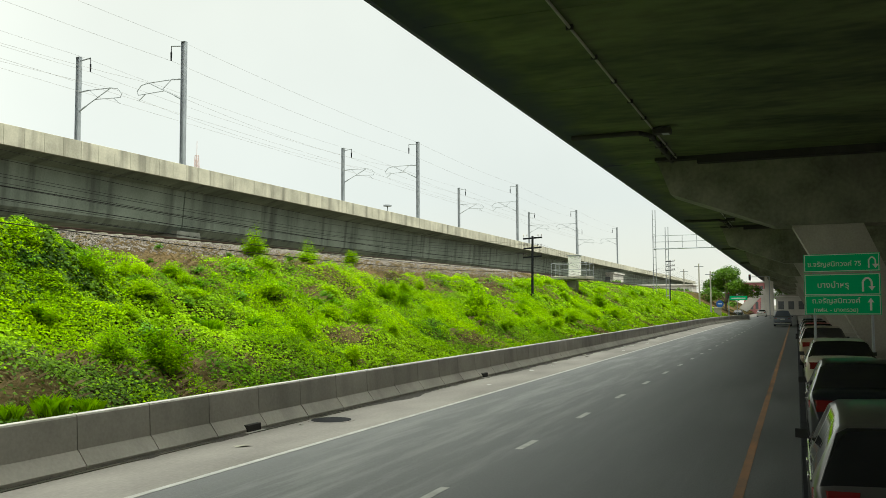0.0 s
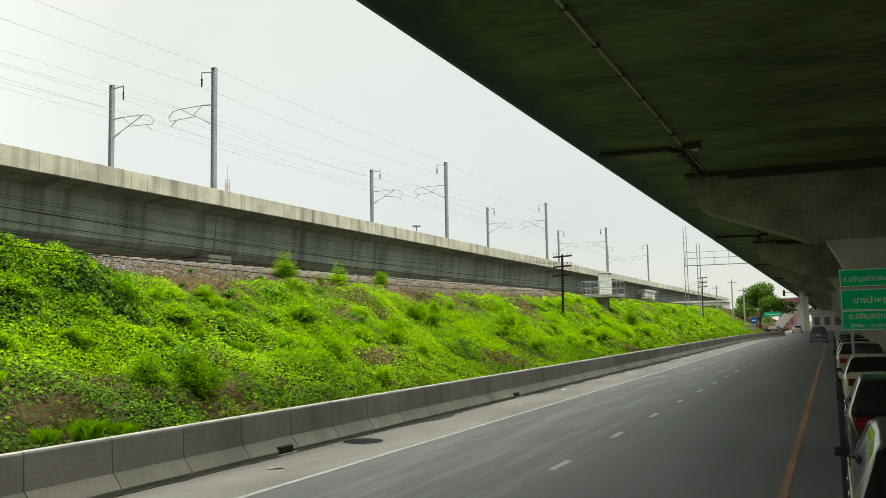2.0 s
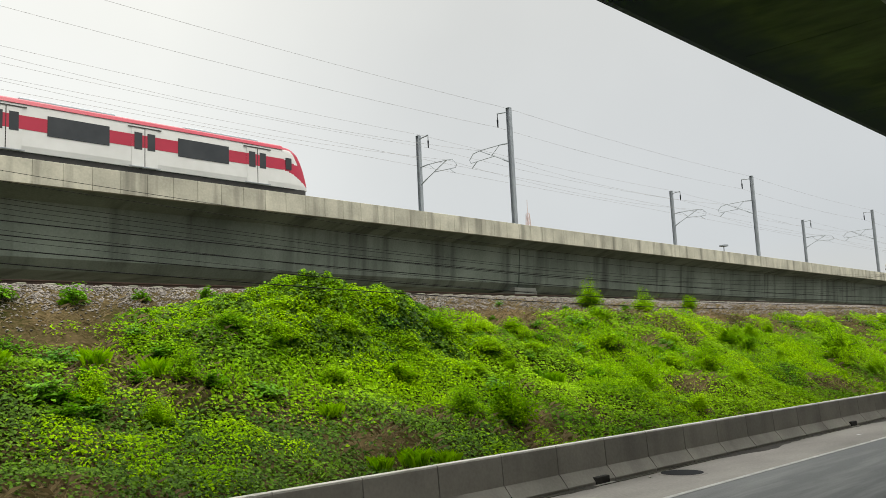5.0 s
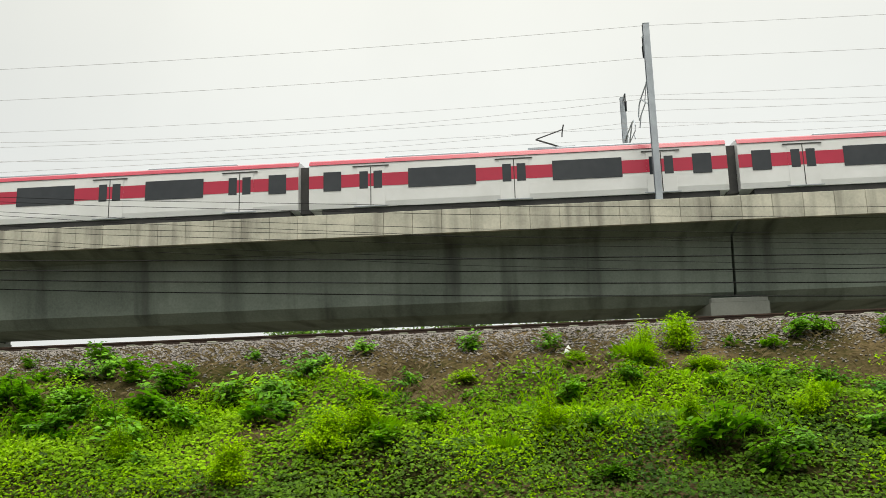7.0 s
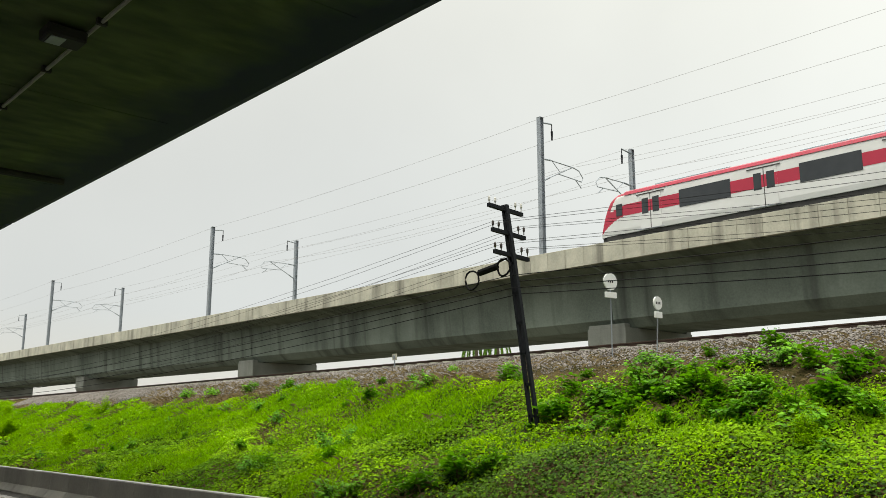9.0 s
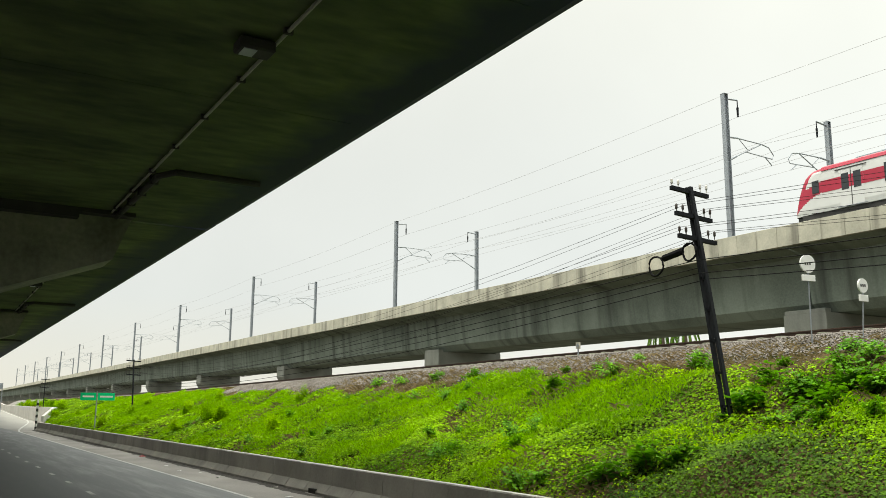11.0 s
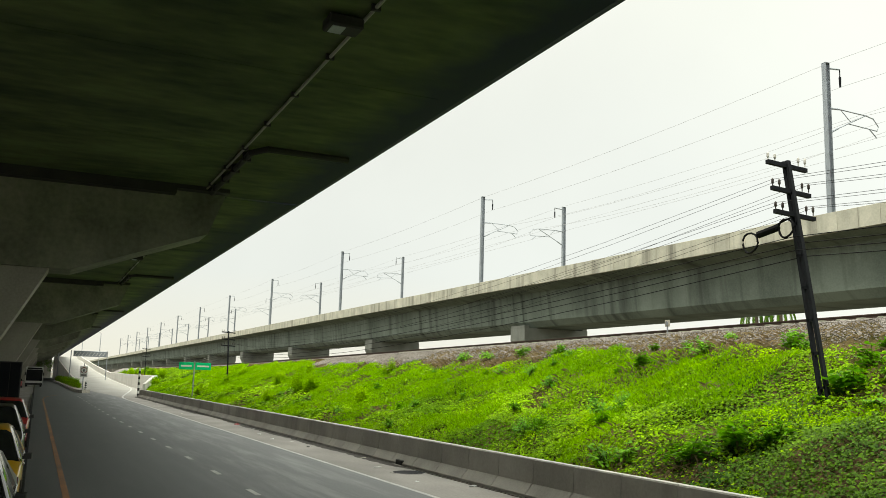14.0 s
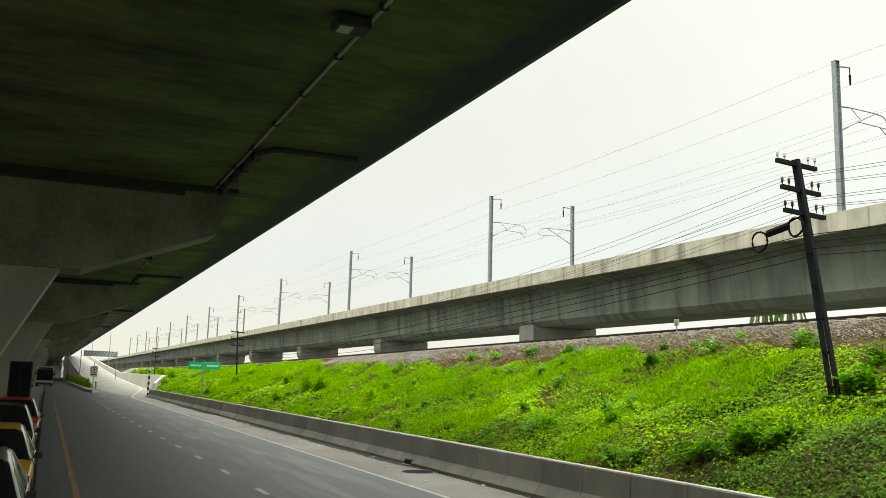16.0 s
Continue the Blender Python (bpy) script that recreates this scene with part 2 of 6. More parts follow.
TREE_LEAF = surface("tree_leaf", (0.12, 0.24, 0.014), (0.045, 0.11, 0.008), spec=0.15, rough=0.6, fine=3.0, broad=0.5, bump=0.0, vary=0.4, island=True, trans=0.25)
STEM = surface("plant_stem", (0.10, 0.09, 0.035), (0.06, 0.05, 0.02), fine=20, broad=2, bump=0.1)
DRY = surface("dry_grass", (0.25, 0.19, 0.085), (0.15, 0.105, 0.05), fine=6, broad=0.6, bump=0.0, vary=0.3, island=True, trans=0.2)


# building blocks --------------------------------------------------------
class Geo:
    """Collects vertices and faces of one mesh."""

    def __init__(self):
        self.v, self.f = [], []

    def add(self, verts, faces):
        k = len(self.v)
        self.v += [tuple(p) for p in verts]
        self.f += [tuple(i + k for i in q) for q in faces]
        return self

    def box(self, x0, x1, y0, y1, z0, z1, c=0.0):
        if c <= 0:
            return self.add([(x, y, z) for x in (x0, x1) for y in (y0, y1) for z in (z0, z1)],
                            [(0, 1, 3, 2), (4, 6, 7, 5), (0, 4, 5, 1), (2, 3, 7, 6), (0, 2, 6, 4), (1, 5, 7, 3)])
        pts = []
        for x, sx in ((x0, c), (x1, -c)):
            for y, sy in ((y0, c), (y1, -c)):
                for z, sz in ((z0, c), (z1, -c)):
                    pts += [(x, y + sy, z + sz), (x + sx, y, z + sz), (x + sx, y + sy, z)]
        return self.hull(pts)

    def hull(self, pts):
        bm = bmesh.new()
        for p in pts:
            bm.verts.new(p)
        r = bmesh.ops.convex_hull(bm, input=bm.verts)
        bmesh.ops.dissolve_limit(bm, angle_limit=0.01, verts=bm.verts, edges=bm.edges)
        bm.verts.index_update()
        used = [v for v in bm.verts if v.link_faces]
        idx = {v: i for i, v in enumerate(used)}
        self.add([v.co[:] for v in used], [tuple(idx[v] for v in f.verts) for f in bm.faces])
        bm.free()
        return self

    def prism(self, prof, a, b, axis="x"):
        """Extrude a closed profile of 2D points along an axis. x: (y, z); y: (x, z); z: (x, y)."""
        n = len(prof)
        put = {"x": lambda t, p: (t, p[0], p[1]), "y": lambda t, p: (p[0], t, p[1]), "z": lambda t, p: (p[0], p[1], t)}[axis]
        fs = [(i, (i + 1) % n, (i + 1) % n + n, i + n) for i in range(n)] + [tuple(range(n))[::-1], tuple(range(n, 2 * n))]
        return self.add([put(a, p) for p in prof] + [put(b, p) for p in prof], fs)

    def tube(self, pts, r, n=6, caps=True):
        pts = [Vector(p) for p in pts]
        rs = r if isinstance(r, (list, tuple)) else [r] * len(pts)
        vs, fs = [], []
        for i, p in enumerate(pts):
            d = (pts[min(i + 1, len(pts) - 1)] - pts[max(i - 1, 0)]).normalized()
            u = d.orthogonal().normalized() if abs(d.z) > 0.95 else d.cross(Vector((0, 0, 1))).normalized()
            w = d.cross(u)
            vs += [p + (u * math.cos(6.28318 * k / n) + w * math.sin(6.28318 * k / n)) * rs[i] for k in range(n)]
        for i in range(len(pts) - 1):
            fs += [(i * n + k, i * n + (k + 1) % n, (i + 1) * n + (k + 1) % n, (i + 1) * n + k) for k in range(n)]
        if caps:
            fs += [tuple(range(n))[::-1], tuple(range((len(pts) - 1) * n, len(pts) * n))]
        return self.add(vs, fs)

    def loft(self, rings, caps=True):
        n = len(rings[0])
        vs = [p for r in rings for p in r]
        fs = [(i * n + k, i * n + (k + 1) % n, (i + 1) * n + (k + 1) % n, (i + 1) * n + k) for i in range(len(rings) - 1) for k in range(n)]
        if caps:
            fs += [tuple(range(n))[::-1], tuple(range((len(rings) - 1) * n, len(rings) * n))]
        return self.add(vs, fs)

    def mesh(self, name, mat, smooth=False):
        me = bpy.data.meshes.new(name)
        me.from_pydata(self.v, [], self.f)
        bm = bmesh.new()
        bm.from_mesh(me)
        bmesh.ops.recalc_face_normals(bm, faces=bm.faces)
        bm.to_mesh(me)
        bm.free()
        me.materials.append(mat)
        if smooth:
            me.shade_smooth()
        return me


def part(name, geo, mat, parent=None, label="", smooth=False):
    """One mesh object, from a Geo or a ready mesh, under its thing."""
    me = geo if isinstance(geo, bpy.types.Mesh) else geo.mesh(name, mat, smooth)
    ob = new(name, me)
    if parent:
        ob.parent = parent
    if label:
        ob["label"] = label
    return ob


def thing(name, label, category, group="", kind="", at=None):
    """An Empty at a thing's base."""
    ob = new(name)
    if at is not None:
        ob.matrix_basis = at
    return tagged(ob, label, category, group, kind)


def solo(name, geo, mat, label, category, group="", kind="", at=None, smooth=False):
    ob = part(name, geo, mat, None, "", smooth)
    if at is not None:
        ob.matrix_basis = at
    return tagged(ob, label, category, group, kind)

# setting ----------------------------------------------------------------
X_END, X_FAR = -96.0, 150.0      # where the near barrier begins and ends
TOE_Y, BED_Y, TOP_Y = 10.15, 16.6, 18.9


def grade(x):
    """The railway's gentle climb towards +X."""
    return np.clip(0.0083 * np.asarray(x, float) + 0.06, -0.75, 0.55)


def bank_height(x, y):
    """The embankment's profile: toe behind the barrier, grassy slope, gravel shoulder, flat track bed."""
    x, y = np.asarray(x, float), np.asarray(y, float)
    t = np.clip((y - TOE_Y) / (BED_Y - TOE_Y), 0, 1)
    z = 0.35 + 3.0 * (t * 0.9 + 0.1 * t * t)
    z = z + np.clip((y - BED_Y) / (TOP_Y - BED_Y), 0, 1) * 0.95 + grade(x) * t
    lump = 0.16 * np.sin(x * 0.55 + 1.3 * np.sin(y * 0.7)) * np.sin(y * 0.9 + 0.4 * x) + 0.10 * np.sin(x * 1.7 + y * 1.1) * np.sin(y * 2.1 - x * 0.6)
    z = z + lump * np.clip(t * 4, 0, 1) * np.clip((TOP_Y - 0.8 - y) / 1.5, 0, 1)
    # a mound of earth under the thick weeds
    z = z + 0.72 * np.exp(-((x - 12.8) / 2.7) ** 2 - ((y - 16.1) / 1.5) ** 2)
    return z


def grid_mesh(name, xs, ys, fz, mat):
    X, Y = np.meshgrid(xs, ys, indexing="ij")
    Z = fz(X, Y)
    nx, ny = len(xs), len(ys)
    v = np.stack([X, Y, Z], -1).reshape(-1, 3)
    i = np.arange(nx * ny).reshape(nx, ny)
    f = np.stack([i[:-1, :-1], i[1:, :-1], i[1:, 1:], i[:-1, 1:]], -1).reshape(-1, 4)
    me = bpy.data.meshes.new(name)
    me.from_pydata(v.tolist(), [], f.tolist())
    me.materials.append(mat)
    me.shade_smooth()
    return me


# the ground is one sheet to the horizon
solo("ground", Geo().box(-2500, 2500, -2500, 2500, -0.6, -0.20), SOIL, "flat brown earth and scrub reaching the horizon", "ground", kind="structure")

# carriageway with its worn concrete shoulder under the barrier
road = solo("road", Geo().box(-430, 350, 0.0, 7.72, -0.19, 0.0), ASPHALT, "dark grey worn asphalt two-lane road under the flyover", "road", kind="structure")
part("shoulder", Geo().box(-330, 330, 7.724, 10.2, -0.19, 0.0), SHOULDER, road, "dusty pale concrete shoulder")
part("edge_line", Geo().box(-84, 140, 7.69, 7.80, 0.001, 0.005), PAINT_WHITE, road, "worn white edge line")
part("median_line", Geo().box(-75, 150, 0.67, 0.79, 0.0, 0.004), PAINT_ORANGE, road, "faded orange edge line")
dash = Geo().box(-0.5, 0.5, 4.24, 4.36, 0.0, 0.004).mesh("lane_dash", PAINT_WHITE)
for x in [10.1 + 4.2 * k for k in range(32)] + [6.0 - 4.08 * k for k in range(6)] + [-18.4 - 3.93 * k for k in range(20)]:
    o = part("lane_dash", dash, None, road)
    o.location = (x, -min(max(-18.0 - x, 0.0) * 0.010, 0.35), 0)

def gutter(x0, x1):
    """A thin uneven drift of black dirt along the barrier's foot."""
    g, r = Geo(), random.Random(5)
    rows, w = [], 0.1
    for i in range(int((x1 - x0) / 0.2) + 1):
        w = min(0.40, max(0.05, w + r.uniform(-0.07, 0.07)))
        x = x0 + 0.2 * i
        rows.append([(x, 9.62, 0.0), (x, 9.62, 0.022), (x, 9.60 - w * 0.5, 0.012), (x, 9.60 - w, 0.001)])
    return g.loft(rows)


part("gutter_dirt", gutter(-95, 95), DIRT_M, road, "black dirt drifted against the barrier")

pave = solo("pavement", Geo().box(-430, 350, -24, -0.16, -0.19, -0.04), SHOULDER, "dusty concrete parking strip under the flyover", "pavement", kind="structure")
kerb = Geo().box(0.005, 2.995, -0.16, 0.0, -0.2, 0.10, 0.015).mesh("kerb_stone", STEEL_DARK)
for k in range(-34, 44):
    o = part("kerb_stone", kerb, None, pave)
    o.location.x = 3 * k

# embankment
xs = np.concatenate([np.arange(-260, -50, 1.5), np.arange(-50, 70, 0.3), np.arange(70, 260, 1.5)])
ys = np.concatenate([np.arange(10.1, 19.0, 0.25), [19.0, 24.0, 26.0, 30.0]])


def bank_z(X, Y):
    z = bank_height(X, Y)
    z = np.where(Y > 24.1, z - (Y - 24.0) * 0.5, z)
    fade = np.clip((X + 215) / 40, 0, 1)
    z = z * (0.25 + 0.75 * fade)
    # cut back behind the retaining wall of the ramp
    return np.where((X < -99) & (Y < np.interp(X, [-121, -99], [14.78, 10.5])), -0.4, z)


bank = tagged(new("embankment", grid_mesh("embankment", xs, ys, bank_z, SLOPE)), "earth railway embankment overgrown with green weeds", "embankment", kind="structure")
part("ballast", grid_mesh("ballast", np.arange(-230, 200, 0.5), np.linspace(17.0, 24.2, 28),
     lambda X, Y: grade(X) + np.interp(Y, [17.0, 17.9, 19.4, 22.2, 24.2], [3.2, 3.82, 4.36, 4.36, 3.7]) + 0.012 * np.sin(X * 3.1 + Y * 2) * np.sin(Y * 5 - X), BALLAST), None, bank, "grey crushed-stone ballast")

# railway track on the bank
track = thing("railway_track", "rusty metre-gauge railway track on grey ballast", "railway track", kind="structure")
rail = [(-0.06, 0), (0.06, 0), (0.06, 0.015), (0.012, 0.03), (0.012, 0.10), (0.035, 0.11), (0.035, 0.14), (-0.035, 0.14), (-0.035, 0.11), (-0.012, 0.10), (-0.012, 0.03), (-0.06, 0.015)]
for y in (20.2, 21.26):
    part("rail", Geo().loft([[(x, y + a, 4.46 + b + float(grade(x))) for a, b in rail] for x in (-230, -93, 64, 200)]), RAIL_M, track)
slp = Geo().box(-0.11, 0.11, 19.75, 21.75, 4.30, 4.46, 0.02).mesh("sleeper", CROSS_M)
for k in range(-75, 100):
    o = part("sleeper", slp, None, track)
    o.location = (0.65 * k, 0, float(grade(0.65 * k)))

# near barrier of precast pieces
BAR_P = [(9.80, 0.0), (10.10, 0.0), (10.10, 0.05), (9.98, 0.77), (9.96, 0.79), (9.83, 0.79), (9.81, 0.77), (9.785, 0.29)]
TOE_P = [(9.60, 0.0), (9.798, 0.0), (9.783, 0.287), (9.772, 0.287), (9.60, 0.07)]
bar = Geo().prism(BAR_P, 0.008, 1.525).mesh("wall", BARRIER_M)
toe = Geo().prism(TOE_P, 0.008, 1.525).mesh("toe", BARRIER_M)
# Strip added on top; its pale colour carries the sky light falling there.
LIT_TOP_M = surface("lit_top_concrete", (0.66, 0.64, 0.58), (0.44, 0.42, 0.37), fine=22, broad=1.6, bump=0.2, vary=0.08)
cap = Geo().prism([(9.812, 0.772), (9.978, 0.772), (9.966, 0.797), (9.95, 0.802), (9.838, 0.802), (9.822, 0.797)], 0.008, 1.525).mesh("cap", LIT_TOP_M)
for k in range(-68, 88):
    x = 9.84 + 1.54 * k
    off = 0.0 if x < 95 else -((x - 95) / 60.0) ** 2 * 4.0
    o = thing("concrete_barrier", "weathered grey precast concrete road barrier section", "barrier", group="barrier along the road")
    part("wall", bar, None, o)
    part("toe", toe, None, o)
    part("cap", cap, None, o, "pale top edge with sky light in its colour")
    o.matrix_basis = pose(x, off, 0, 0, 0, 0 if x < 95 else -math.degrees(math.atan2((x - 95) * 8 / 3600.0, 1)))

# flyover overhead
DECK_Z, DECK_W = 8.5, 7.75
deck_p = [(DECK_W, 8.62), (DECK_W + 0.25, 8.72), (DECK_W + 0.25, 10.1), (DECK_W - 0.05, 10.1), (DECK_W - 0.05, 9.3), (-18.8, 9.3), (-18.8, 10.1), (-19.1, 10.1), (-19.1, 8.72),
          (-18.85, 8.62), (-18.7, 8.5), (DECK_W - 0.15, 8.5)]
PIERS_X = [4 + 33.9 * k for k in range(-12, 15)]
for k, x in enumerate(PIERS_X[:-1]):
    wide = 0.15 if x > 0 else 0.32
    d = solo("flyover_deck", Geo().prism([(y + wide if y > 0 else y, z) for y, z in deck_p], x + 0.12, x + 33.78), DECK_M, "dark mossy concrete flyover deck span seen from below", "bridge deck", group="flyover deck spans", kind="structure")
    # shuttering seams on the soffit and the recess at the joint
    g = Geo()
    for j in range(1, 5):
        g.box(x + 6.6 * j, x + 6.6 * j + 0.02, -6, DECK_W - 0.3, 8.493, 8.499)
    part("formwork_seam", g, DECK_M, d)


def flyover_pier(x):
    p = thing("flyover_pier", "tall pale concrete flyover pier with slanted twin arms", "pier", group="flyover piers")
    cap = [(5.3, 8.48), (4.75, 7.0), (0.7, 5.5), (0.1, 5.5), (-11.1, 5.5), (-11.9, 5.62), (-16.0, 7.2), (-16.3, 8.48)]
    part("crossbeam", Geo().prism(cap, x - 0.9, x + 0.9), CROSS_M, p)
    for s in (1, -1):
        c = -5.5
        arm = [(c + s * 2.7, 0), (c + s * 5.6, 5.56), (c + s * 3.0, 5.56), (c + s * 0.7, 0)]
        part("arm", Geo().prism(arm, x - 0.75, x + 0.75), PIER_M, p)
    part("base", Geo().box(x - 1.1, x + 1.1, -8.6, -2.5, -0.2, 0.25, 0.04), PIER_M, p)
    return p


for x in PIERS_X:
    if abs(x - 4) > 1:
        flyover_pier(x)
# Invented wall that closes the far side and holds back its light.
solo("wall_south", Geo().box(-420, 350, -24.4, -24.0, -0.2, 6.8), PIER_M, "plain grey concrete wall added to close the side beyond the flyover", "wall", kind="structure")

# railway viaduct ---------------------------------------------------------
V_Y0, V_Y1 = 36.5, 46.4
PIERS_V = [9.7 + 38.2 * k for k in range(-20, 10)]


def viaduct_span(x0, x1):
    v = thing("viaduct_span", "stained grey concrete railway viaduct span", "viaduct", group="railway viaduct spans", kind="structure")
    c = (V_Y0 + V_Y1) / 2
    half = [(4.80, 10.95), (4.80, 10.74), (4.5, 10.68), (2.9, 10.3), (2.66, 7.84), (2.15, 7.36)]
    prof = [(c - a, z) for a, z in half] + [(c + a, z) for a, z in half[::-1]]
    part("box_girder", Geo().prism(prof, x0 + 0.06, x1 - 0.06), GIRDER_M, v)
    return v


panel = Geo().box(0.006, 1.268, V_Y0 - 0.06, V_Y0 + 0.16, 10.57, 11.62, 0.012).mesh("parapet_panel", PARAPET_M)
for x0, x1 in zip(PIERS_V[:-1], PIERS_V[1:]):
    v = viaduct_span(x0, x1)
    near = -150 < x0 < 150
    if not near:
        part("near_parapet", Geo().box(x0 + 0.02, x1 - 0.02, V_Y0 - 0.06, V_Y0 + 0.16, 10.57, 11.62, 0.012), PARAPET_M, v)
    for k in range(30 if near else 0):
        o = part("parapet_panel", panel, None, v)
        o.location = (x0 + 1.2733 * k, 0, 0)
    part("far_parapet", Geo().box(x0 + 0.02, x1 - 0.02, V_Y1 - 0.1, V_Y1 + 0.12, 10.78, 11.62, 0.012), PARAPET_M, v)


HEAD_M = surface("pier_head_concrete", (0.28, 0.29, 0.255), (0.19, 0.20, 0.175), fine=12, broad=0.6, bump=0.1, streak=0.4)


def viaduct_pier(x):
    p = thing("viaduct_pier", "broad concrete viaduct pier head under the girder", "pier", group="railway viaduct piers")
    c = 41.45
    part("pier_head", Geo().prism([(c - 3.25, 7.32), (c - 3.25, 6.2), (c - 2.6, 5.0), (c + 2.6, 5.0), (c + 3.25, 6.2), (c + 3.25, 7.32)], x - 1.25, x + 1.25), HEAD_M, p)
    for s in (-1, 1):
        part("shear_key", Geo().box(x - 1.2, x + 1.2, c + s * 3.0 - 0.24, c + s * 3.0 + 0.24, 7.31, 7.52, 0.02), HEAD_M, p)
    part("shaft", Geo().prism([(x - 1.2, c - 2.4), (x + 1.2, c - 2.4), (x + 1.2, c + 2.4), (x - 1.2, c + 2.4)], -0.3, 5.0, "z"), PIER_M, p)
    for dx in (-0.7, 0.7):
        for dy in (-1.7, 1.7):
            part("bearing", Geo().box(x + dx - 0.35, x + dx + 0.35, c + dy - 0.35, c + dy + 0.35, 7.31, 7.37), STEEL_DARK, p)
    return p


for x in PIERS_V:
    viaduct_pier(x)
vt = thing("viaduct_track", "slab track of the elevated railway", "railway track", kind="structure")
for yc in (39.5, 43.4):
    for s in (-0.5, 0.5):
        part("rail", Geo().prism([(yc + s + a, 11.06 + b) for a, b in rail], -700, 350), RAIL_M, vt)
    part("plinth", Geo().box(-700, 350, yc - 1.0, yc + 1.0, 10.95, 11.06), PIER_M, vt)

# overhead line ------------------------------------------------------------
MASTS_X = [45.6, 83.8, 119.4, 156.0, 195.0, 6.4, -31.8, -71.5, -113.4, -153.0, -191.0, -229.0, -268.0, -307.0, -346.0, -385.0, -424.0, -463.0]


def line_mast(x, y, s):
    """A steel mast; s = +1 where its arms reach towards +Y."""
    m = thing("catenary_mast", "galvanised steel overhead line mast on the viaduct edge", "mast", group="overhead line masts", at=pose(x, y, 0))
    g = Geo()
    g.box(-0.14, 0.14, -0.15, -0.135, 10.95, 19.9).box(-0.14, 0.14, 0.135, 0.15, 10.95, 19.9).box(-0.012, 0.012, -0.135, 0.135, 10.95, 19.9)
    g.box(-0.15, 0.15, -0.16, 0.16, 19.9, 19.92)
    part("post", g, GALV, m)
    part("foot_plate", Geo().box(-0.25, 0.25, -0.25, 0.25, 10.95, 11.0), GALV, m)
    part("top_arm", Geo().tube([(0, s * 0.15, 19.65), (0, s * 1.05, 19.75)], 0.05), GALV, m)
    part("insulator", Geo().tube([(0, s * 1.05, 19.75), (0, s * 1.05, 19.35), (0, s * 1.05, 19.3), (0, s * 1.05, 18.75)], [0.03, 0.03, 0.07, 0.05]), STEEL_DARK, m)
    c = (0, s * 2.9, 17.45)
    part("cantilever_tube", Geo().tube([(0, s * 0.9, 17.48), c, (0, s * 3.5, 17.35)], 0.035), GALV, m)
    part("cantilever_strut", Geo().tube([(0, s * 0.75, 16.4), c], 0.035), GALV, m)
    part("brace", Geo().tube([(0, s * 1.0, 17.47), (0, s * 1.75, 16.89)], 0.022), GALV, m)
    part("registration_arm", Geo().tube([(0, s * 1.5, 16.78), (0, s * 3.75, 16.7)], 0.03), GALV, m)
    part("drop_bracket", Geo().tube([(0, s * 3.5, 17.35), (0, s * 3.88, 16.95), (0, s * 3.75, 16.7)], 0.03), GALV, m)
    part("steady_arm", Geo().tube([(0, s * 3.15, 16.72), (0, s * 3.7, 16.3)], 0.03), GALV, m)
    for p, q in (((0, s * 0.15, 17.42), (0, s * 0.9, 17.48)), ((0, s * 0.15, 16.08), (0, s * 0.75, 16.4))):
        part("arm_insulator", Geo().tube([p, q], 0.055, 8), GALV, m)
    return m


for x in MASTS_X:
    line_mast(x, 36.95, 1)
    line_mast(x, 46.0, -1)


def wire(name, pts, r, mat, label, category, group, sag=0.0, kind=""):
    """One line hung over a row of supports, sagging between them."""
    out = []
    for a, b in zip(pts[:-1], pts[1:]):
        for i in range(10):
            t = i / 10
            out.append((a[0] + (b[0] - a[0]) * t, a[1] + (b[1] - a[1]) * t, a[2] + (b[2] - a[2]) * t - 4 * sag * t * (1 - t)))
    out.append(pts[-1])
    return solo(name, Geo().tube(out, r, 4), mat, label, category, group=group)


mx = sorted(MASTS_X)
for y, s in ((36.95, 1), (46.0, -1)):
    for dy, z, sag, r in ((0.2, 19.95, 0.25, 0.008), (1.05, 18.75, 0.3, 0.008), (2.9, 17.45, 0.7, 0.008), (3.7, 16.3, 0.0, 0.008)):
        wire("overhead_wire", [(x, y + s * dy, z) for x in mx], r, WIRE_C, "thin overhead line wire strung between the masts", "wire", "overhead line wires", sag)


# train --------------------------------------------------------------------
CAR, NOSE_X, TRK_Y, RAIL_Z = 19.5, -28.8, 39.5, 11.25


def body_ring(x, w=1.42, zb=1.08, zt=3.45, k=1.0):
    """Cross-section of the car body at x, scaled by k about its floor."""
    p = [(-w * 0.97, zb), (-w, zb + 0.25), (-w, zb + 1.05), (-w, zb + 1.66), (-w * 0.985, zt - 0.32), (-w * 0.92, zt - 0.12), (-w * 0.72, zt), (0, zt + 0.06)]
    p = p + [(-a, z) for a, z in p[-2::-1]]
    return [(x, a, zb + (z - zb) * k) for a, z in p]


def nose_reach(z):
    """How far the raked cab front stands ahead of the straight body at height z."""
    return float(np.interp(z, [0.85, 1.5, 2.1, 2.6, 3.0, 3.3, 3.45, 3.55], [1.8, 1.66, 1.5, 1.3, 1.08, 0.75, 0.42, 0.3]))


